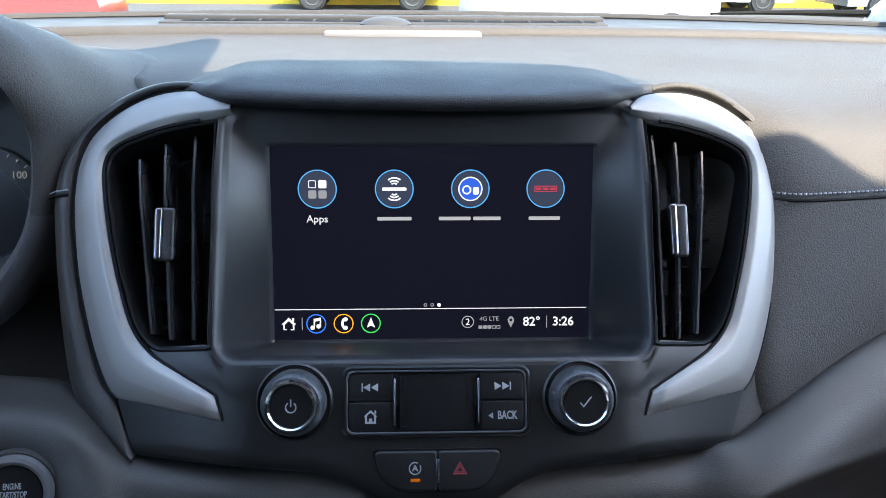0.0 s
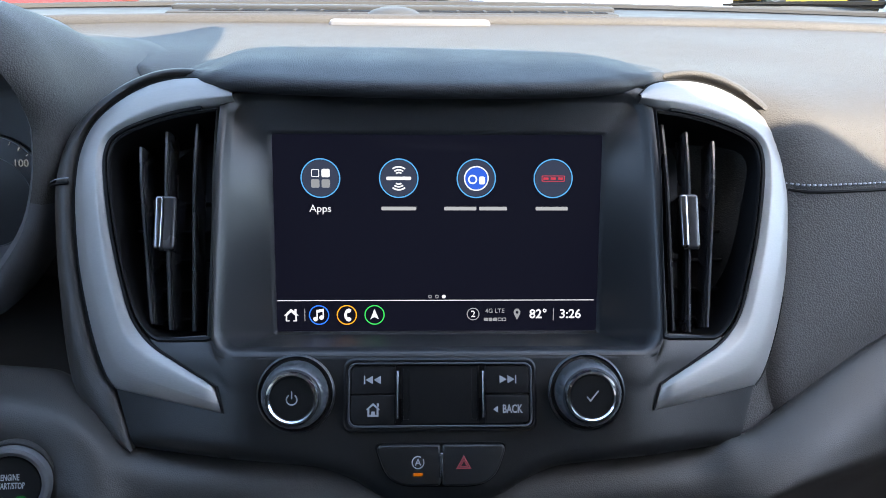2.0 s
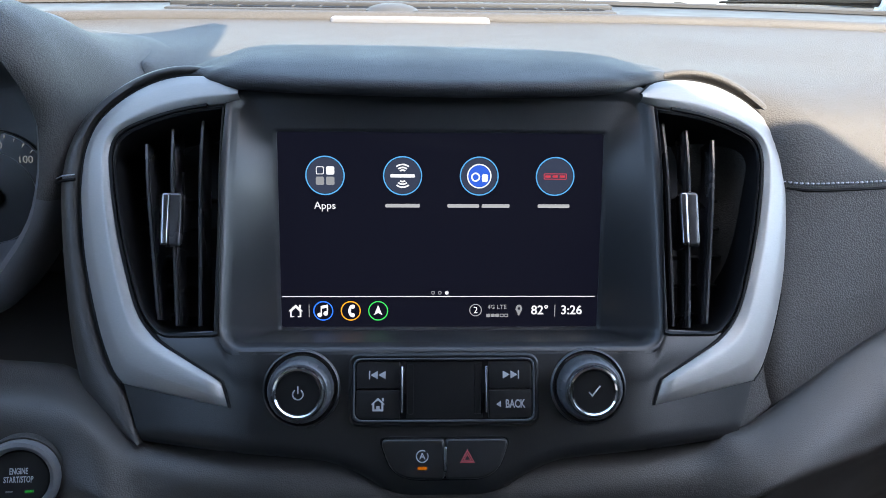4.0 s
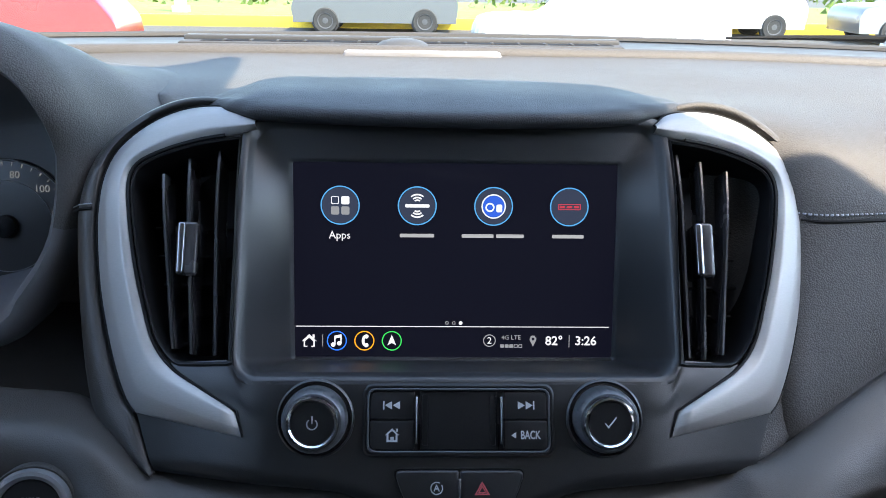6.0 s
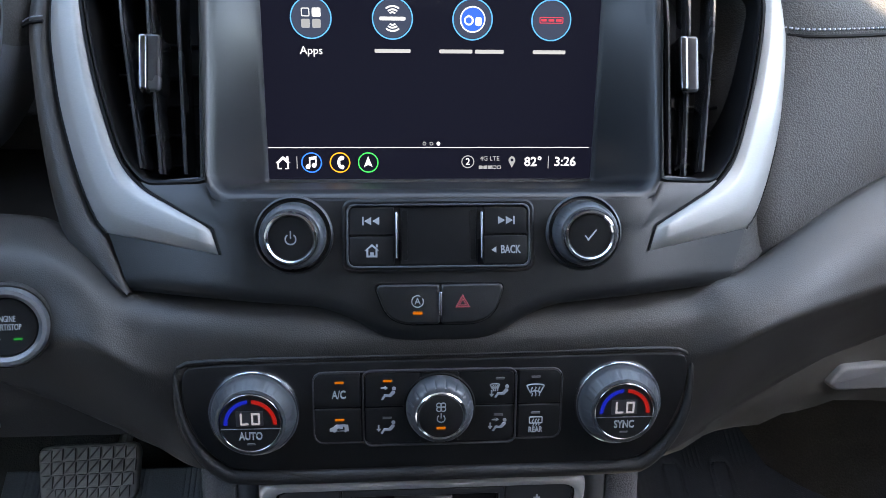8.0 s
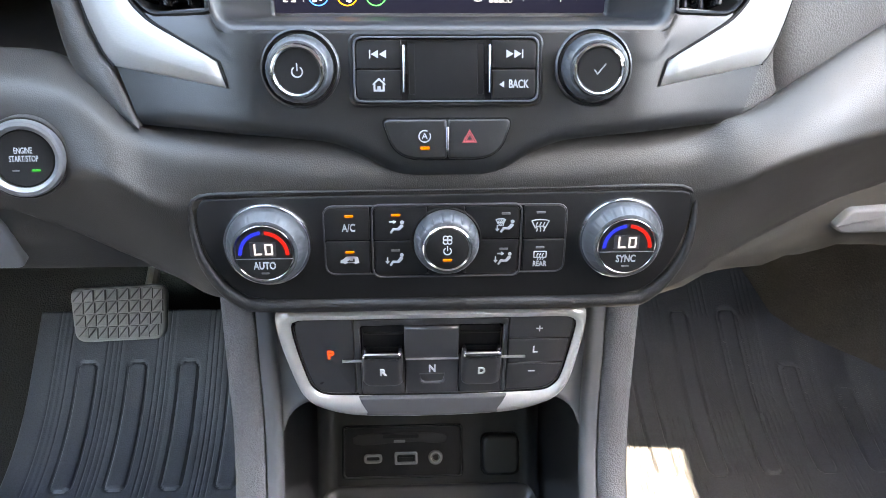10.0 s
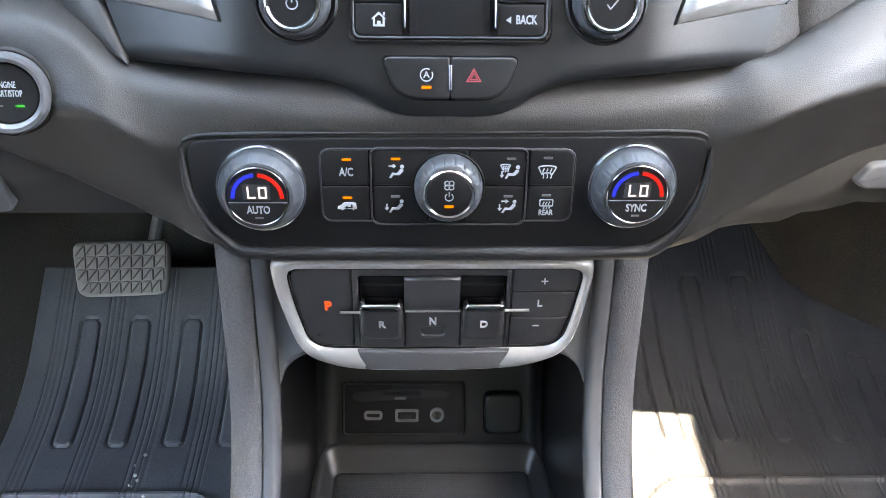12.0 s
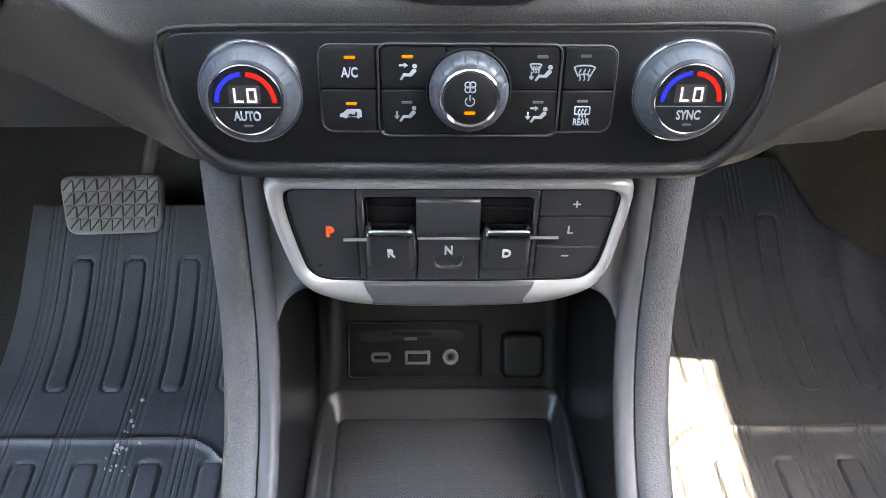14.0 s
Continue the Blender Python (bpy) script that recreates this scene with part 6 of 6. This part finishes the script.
def storage_tray():
    t = thing("storage_tray", "black tray with a finely dotted rubber liner in the console bin", "tray", Matrix.Identity(4))
    def ring(wide0, wide1, y0, z0, y1, z1, r):
        """A loop with rounded corners, level across and falling towards the seats."""
        q = fillet([(CX - wide0, y0, r), (CX + wide0, y0, r), (CX + wide1, y1, r), (CX - wide1, y1, r)], 10)
        return [(x, y, z0 + (z1 - z0) * (y - y0) / (y1 - y0)) for x, y in q]
    rows = [ring(0.0775, 0.0885, -0.0940, 0.2470, -0.36, 0.2425, 0.010), ring(0.0775, 0.0885, -0.0940, 0.2582, -0.36, 0.2537, 0.010), ring(0.0768, 0.0878, -0.0946, 0.2594, -0.359, 0.2549, 0.010),
            ring(0.0740, 0.0845, -0.0968, 0.2600, -0.358, 0.2557, 0.010), ring(0.0724, 0.0826, -0.0984, 0.2596, -0.357, 0.2553, 0.010), ring(0.0712, 0.0812, -0.0998, 0.2580, -0.356, 0.2537, 0.010),
            ring(0.0672, 0.0756, -0.1100, 0.2526, -0.352, 0.2484, 0.008), ring(0.0660, 0.0742, -0.1124, 0.2514, -0.351, 0.2472, 0.006), ring(0.0640, 0.0720, -0.1150, 0.2508, -0.350, 0.2466, 0.004)]
    part("rim", sheet(rows, True), TRAY, t, sharp=50)
    part("liner", sheet([[(CX - w, y, z), (CX, y, z), (CX + w, y, z)] for y, z, w in ((-0.112, 0.2512, 0.0662), (-0.35, 0.2470, 0.0742))]), BIN_LINER, t, "finely dotted black rubber", solid=0.002)
    verts, faces = [], []
    for r in range(78):
        for q in range(76):
            y = -0.1150 - r * 0.0012
            w = 0.0635 + 0.033 * (-0.1142 - y)
            x = CX + (q - 37.5 + 0.5 * (r % 2)) * 0.0018
            if abs(x - CX) > w:
                continue
            z = 0.2511 - 0.0176 * (-0.112 - y)
            k = len(verts)
            verts += [(x - 0.00075, y, z), (x, y - 0.0006, z), (x + 0.00075, y, z), (x, y + 0.0006, z), (x - 0.0003, y, z + 0.0005), (x, y - 0.00025, z + 0.0005), (x + 0.0003, y, z + 0.0005), (x, y + 0.00025, z + 0.0005)]
            faces += [(k, k + 1, k + 5, k + 4), (k + 1, k + 2, k + 6, k + 5), (k + 2, k + 3, k + 7, k + 6), (k + 3, k, k + 4, k + 7), (k + 4, k + 5, k + 6, k + 7)]
    me = bpy.data.meshes.new("dots")
    me.from_pydata(verts, [], faces)
    me.materials.append(DOT)
    dots = new("dots", me)
    dots.parent = t
    dots["kind"] = "stuff"


storage_tray()


# ---- footwells ----
def mat_z(y):
    d = max(0.0, y - 0.08)
    return 2.2 * d * d if d < 0.12 else 0.03168 + 0.528 * (d - 0.12)


def floor_mat(s, name_label):
    """A moulded rubber mat: long raised pads with grooves round them, finer ribs between."""
    m = thing("floor_mat", name_label, "floor mat", Matrix.Identity(4), "rubber floor mats")
    x0, x1 = (-0.455, -0.135) if s < 0 else (0.14, 0.66)
    y0, y1 = -0.45, 0.276 if s < 0 else 0.33
    pads = [(-0.392, 0.222), (-0.335, 0.222), (-0.276, 0.222), (-0.218, 0.222)] if s < 0 else [(0.203, 0.268), (0.262, 0.268), (0.321, 0.268), (0.381, 0.268), (0.443, 0.205), (0.503, 0.18)]
    xs, ys = np.arange(x0, x1, 0.0015), np.arange(y0, y1, 0.0025)

    def side(y):
        """Outer edge of the passenger mat, which curves in towards the toe board."""
        return x1 if s < 0 else float(np.interp(y, (0.15, 0.218, 0.236, 0.259, 0.324), (0.66, 0.50, 0.461, 0.426, 0.393)))

    def bell(d, w):
        return math.exp(-(d / w) ** 2)

    def height(x, y):
        h = 0.0
        lean = (y - 0.07) * (-0.06 if s > 0 else 0.0)
        near = 1.0
        for px, far in pads:
            for ya, yb, w in ((0.083, far - 0.010, 0.0035), (-0.33, -0.012, 0.0035)):
                dx, dy = abs(x - px - lean) - w, max(ya - y, y - yb)
                if dx > 0.018 or dy > 0.018:
                    continue
                d = math.hypot(max(dx, 0), max(dy, 0)) + min(max(dx, dy), 0) - 0.0075
                near = min(near, abs(d))
                h -= 0.0030 * bell(d, 0.0016)
                h += 0.0012 / (1 + math.exp(max(-50, min(50, d / 0.0008))))
        if near > 0.004:
            for off in (-0.0085, -0.003, 0.003, 0.0085):
                f = ((x - lean - pads[0][0] - 0.028 - off + 0.028) % 0.0588) - 0.028
                h -= 0.0009 * bell(f, 0.0009)
        h += 0.0032 * bell(y - (0.019 - 14.0 * max(0, x + 0.25) ** 2 if s < 0 else 0.029 - 14.0 * max(0, 0.26 - x) ** 2), 0.0035)
        return h
    rows = []
    for y in ys:
        across = x0 + (xs - x0) * (side(y) - x0) / (x1 - x0)
        rows.append([(x, y, mat_z(y) + 0.004 + height(x, y)) for x in across])
    part("rubber", sheet(rows), MAT_RUBBER, m, sharp=25, solid=0.004)


floor_mat(-1, "black ribbed rubber mat under the pedals")
floor_mat(1, "black ribbed rubber mat in a patch of sun")


def footwell_side():
    """Carpeted side of the passenger footwell, its colour lightened for bounced sun."""
    line = smooth([(0.385, 0.345, 0.10), (0.397, 0.325, 0.092), (0.430, 0.262, 0.060), (0.464, 0.238, 0.048), (0.50, 0.22, 0.040), (0.60, 0.17, 0.015), (0.74, 0.12, 0.0)], 24)
    rows = [[(x + dx, y + dy, z + dz) for x, y, z in line] for dx, dy, dz in ((-0.004, -0.004, -0.01), (0.0, 0.0, 0.006), (0.03, 0.012, 0.03), (0.08, 0.03, 0.09), (0.13, 0.05, 0.2))]
    tagged(part("trim_footwell_side", sheet(rows), CARPET_LIT, sharp=70), "carpeted side of the passenger footwell, browned for bounced sunlight", "carpet", kind="structure")


footwell_side()


def dirt_specks():
    rng = random.Random(9)
    bm = bmesh.new()
    for _ in range(26):
        x, y = rng.gauss(-0.308, 0.007), rng.gauss(0.012, 0.024)
        r = rng.uniform(0.0005, 0.0020)
        loop = [(x + r * rng.uniform(0.6, 1.3) * math.cos(k * 1.05), y + r * rng.uniform(0.6, 1.6) * math.sin(k * 1.05)) for k in range(6)]
        plate(loop, 0.0035, 0.0058, 0.0002, 1, bm)
    tagged(part("dirt_specks", bm, DUST), "dried white dirt specks on the rubber mat", "dirt", kind="stuff")


dirt_specks()


def brake_pedal():
    m = Matrix.Translation((-0.329, 0.205, 0.140)) @ pose(0, 0, 0, 48, 0, 2)
    p = thing("brake_pedal", "worn grey rubber brake pedal with diamond tread, steel arm", "pedal", m)
    base = fillet([(-0.0475, -0.0305, 0.013), (0.0465, -0.0295, 0.013), (0.0495, 0.0295, 0.013), (-0.0535, 0.0290, 0.013)], 8)
    part("pad", plate(base, -0.008, 0.0, 0.003), PEDAL_RUBBER, p)
    bm = bmesh.new()
    for r in range(4):
        for c in range(8):
            x, y = -0.0420 + c * 0.0116 - 0.002 * (r - 1.5) * (3.5 - c) / 3.5, -0.0208 + r * 0.0136
            if c in (0, 7) and r in (0, 3):
                x, y = x * 0.96, y * 0.93
            plate([(x - 0.0052, y - 0.0060), (x + 0.0050, y - 0.0060), (x + 0.0050, y + 0.0054)], -0.001, 0.0034, 0.0010, 2, bm)
            plate([(x - 0.0054, y - 0.0046), (x + 0.0040, y + 0.0064), (x - 0.0054, y + 0.0064)], -0.001, 0.0024, 0.0010, 2, bm)
    ob = part("tread", bm, PEDAL_RUBBER, p)
    part("arm", tube([(0.028, 0.02, -0.012), (0.034, 0.06, -0.02), (0.05, 0.16, -0.03), (0.06, 0.24, -0.02)], 0.007, 10), STEEL, p, "bare steel arm")


brake_pedal()


# ---- outside ----
GROUND = -1.24


def outside():
    g = part("ground", box(-400, -400, GROUND - 0.3, 400, 900, GROUND, 0.0), ASPHALT)
    tagged(g, "grey asphalt parking lot", "ground", kind="structure")
    k = part("kerb", box(-60, 24.8, GROUND, 60, 25.2, GROUND + 0.335, 0.03), KERB_YELLOW)
    tagged(k, "yellow painted kerb along the lot", "kerb", kind="structure")
    v = part("verge", box(-60, 25.21, GROUND - 0.02, 60, 36.0, GROUND + 0.30, 0.02), GRASS)
    tagged(v, "sunlit grass verge behind the kerb", "grass", kind="structure")
    rng = random.Random(4)
    bm = bmesh.new()
    for _ in range(2600):
        x, y = rng.uniform(-40, 40), rng.uniform(31, 35.5)
        z = GROUND + 0.1 + rng.random() ** 1.4 * (2.1 + 0.5 * math.sin(x * 0.9))
        r = rng.uniform(0.12, 0.26)
        a = Matrix.Translation((x, y, z)) @ Euler((rng.uniform(0, 3), rng.uniform(0, 3), rng.uniform(0, 3))).to_matrix().to_4x4()
        q = [a @ Vector(c) for c in ((-r, -r * 0.5, 0), (0, -r * 0.7, 0.05), (r, 0, 0), (0, r * 0.6, 0.05))]
        bm.faces.new([bm.verts.new(c) for c in q])
    tagged(part("hedge", bm, LEAF), "loose green hedge beyond the verge", "hedge", kind="stuff")
    post = thing("post", "pale teal square post at the kerb", "post", Matrix.Translation((-7.9, 26.6, GROUND + 0.30)))
    part("shaft", box(-0.16, -0.16, 0, 0.16, 0.16, 2.6, 0.02), TEAL, post)
    part("foot", box(-0.24, -0.24, 0, 0.24, 0.24, 0.2, 0.03), TAN_WALL, post)


outside()


def wiper():
    w = thing("wiper", "thin black wiper blade resting at the base of the windshield", "wiper", Matrix.Identity(4))
    part("blade", tube(smooth([(0.50, 0.97, 0.657), (0.62, 0.965, 0.660), (0.86, 0.93, 0.662)], 16), [0.002 + 0.0004 * k for k in range(16)], 8), VOID, w)


wiper()


def parked_car(label, paint, m, tall=1.0, pickup=False):
    c = thing("car", label, "car", m, "parked cars")
    side = [(-2.35, 0.42), (-2.38, 0.72), (-2.2, 0.98), (-1.5, 1.05), (-1.0, 1.08), (-0.35, 1.60 * tall), (0.8, 1.66 * tall), (1.7, 1.58 * tall), (2.25, 1.08), (2.36, 0.8), (2.33, 0.42)]
    if pickup:
        side = [(-2.75, 0.5), (-2.78, 0.9), (-2.55, 1.15), (-1.6, 1.22), (-1.1, 1.26), (-0.6, 1.86), (0.5, 1.92), (0.85, 1.28), (2.7, 1.26), (2.8, 1.15), (2.78, 0.5)]
    prof = smooth(side, 60)
    low = [(x, 0.30) for x in np.linspace(side[-1][0], side[0][0], 20)]
    loop = np.vstack([prof, low])
    rows = []
    for y, k in ((-0.93, 0.0), (-0.92, 0.02), (-0.86, 0.06), (-0.5, 0.08), (0.5, 0.08), (0.86, 0.06), (0.92, 0.02), (0.93, 0.0)):
        wide = []
        for x, z in loop:
            tuck = 0.16 * max(0, (z - 1.05)) / 0.6 if abs(y) > 0.8 else 0.0
            wide.append((x, y * (1 - tuck), z + (k if z > 0.9 else 0) * 0.4))
        rows.append(wide)
    part("body", sheet(rows, True, (True, True)), paint, c, sharp=40)
    wx = 1.75 if pickup else 1.42
    for sx in (-wx, wx):
        for sy in (-0.86, 0.86):
            arch = part("wheel_arch", moved(lathe([(0.40, -0.06), (0.40, 0.06)], 32), Matrix.Translation((sx, sy, 0.36)) @ pose(0, 0, 0, 90)), TYRE, c)
            w = part("wheel", moved(lathe([(0.20, -0.11), (0.33, -0.12), (0.355, -0.08), (0.355, 0.08), (0.33, 0.12), (0.20, 0.11)], 36), Matrix.Translation((sx, sy * 1.02, 0.355)) @ pose(0, 0, 0, 90)), TYRE, c)
            rim = moved(lathe([(0.225, -0.128), (0.20, -0.12), (0.19, -0.10), (0.06, -0.112), (0.02, -0.116)], 30), Matrix.Translation((sx, sy * 1.02 + (0.0 if sy > 0 else 0.0), 0.355)) @ pose(0, 0, 0, 90 if sy > 0 else -90))
            part("rim", rim, CAR_RIM, w)
    for sy in (-1, 1):
        win = smooth([(-0.75, 1.14), (-0.28, 1.50 * tall), (0.7, 1.56 * tall), (1.5, 1.48 * tall), (1.75, 1.16)] if not pickup else [(-0.85, 1.32), (-0.5, 1.74), (0.4, 1.80), (0.6, 1.34)], 30)
        bm = plate(win, 0, 0.03, 0.005)
        part("side_window", moved(bm, Matrix.Translation((0, sy * 0.885, 0)) @ pose(0, 0, 0, 90 - sy * 0 - (6 if sy < 0 else -6))), CAR_GLASS, c)
        for x in (-2.1, 2.1):
            part("lamp", box(x - 0.12, sy * 0.80 - 0.1, 0.78, x + 0.12, sy * 0.80 + 0.1, 0.92, 0.03), CHROME, c)
    return c


parked_car("glossy red car parked across the lot", CAR_RED, Matrix.Translation((-7.42, 13.6, GROUND)) @ pose(0, 0, 0, 0, 0, 6))
parked_car("silver hatchback parked by the kerb", CAR_SILVER, Matrix.Translation((-1.35, 23.9, GROUND)))
parked_car("bright white car parked across the lot", CAR_WHITE, Matrix.Translation((3.45, 15.6, GROUND)) @ pose(0, 0, 0, 0, 0, 4))
parked_car("white car parked by the kerb", CAR_WHITE, Matrix.Translation((8.8, 23.9, GROUND)))
parked_car("grey car parked by the kerb", CAR_GREY, Matrix.Translation((14.4, 22.6, GROUND)))
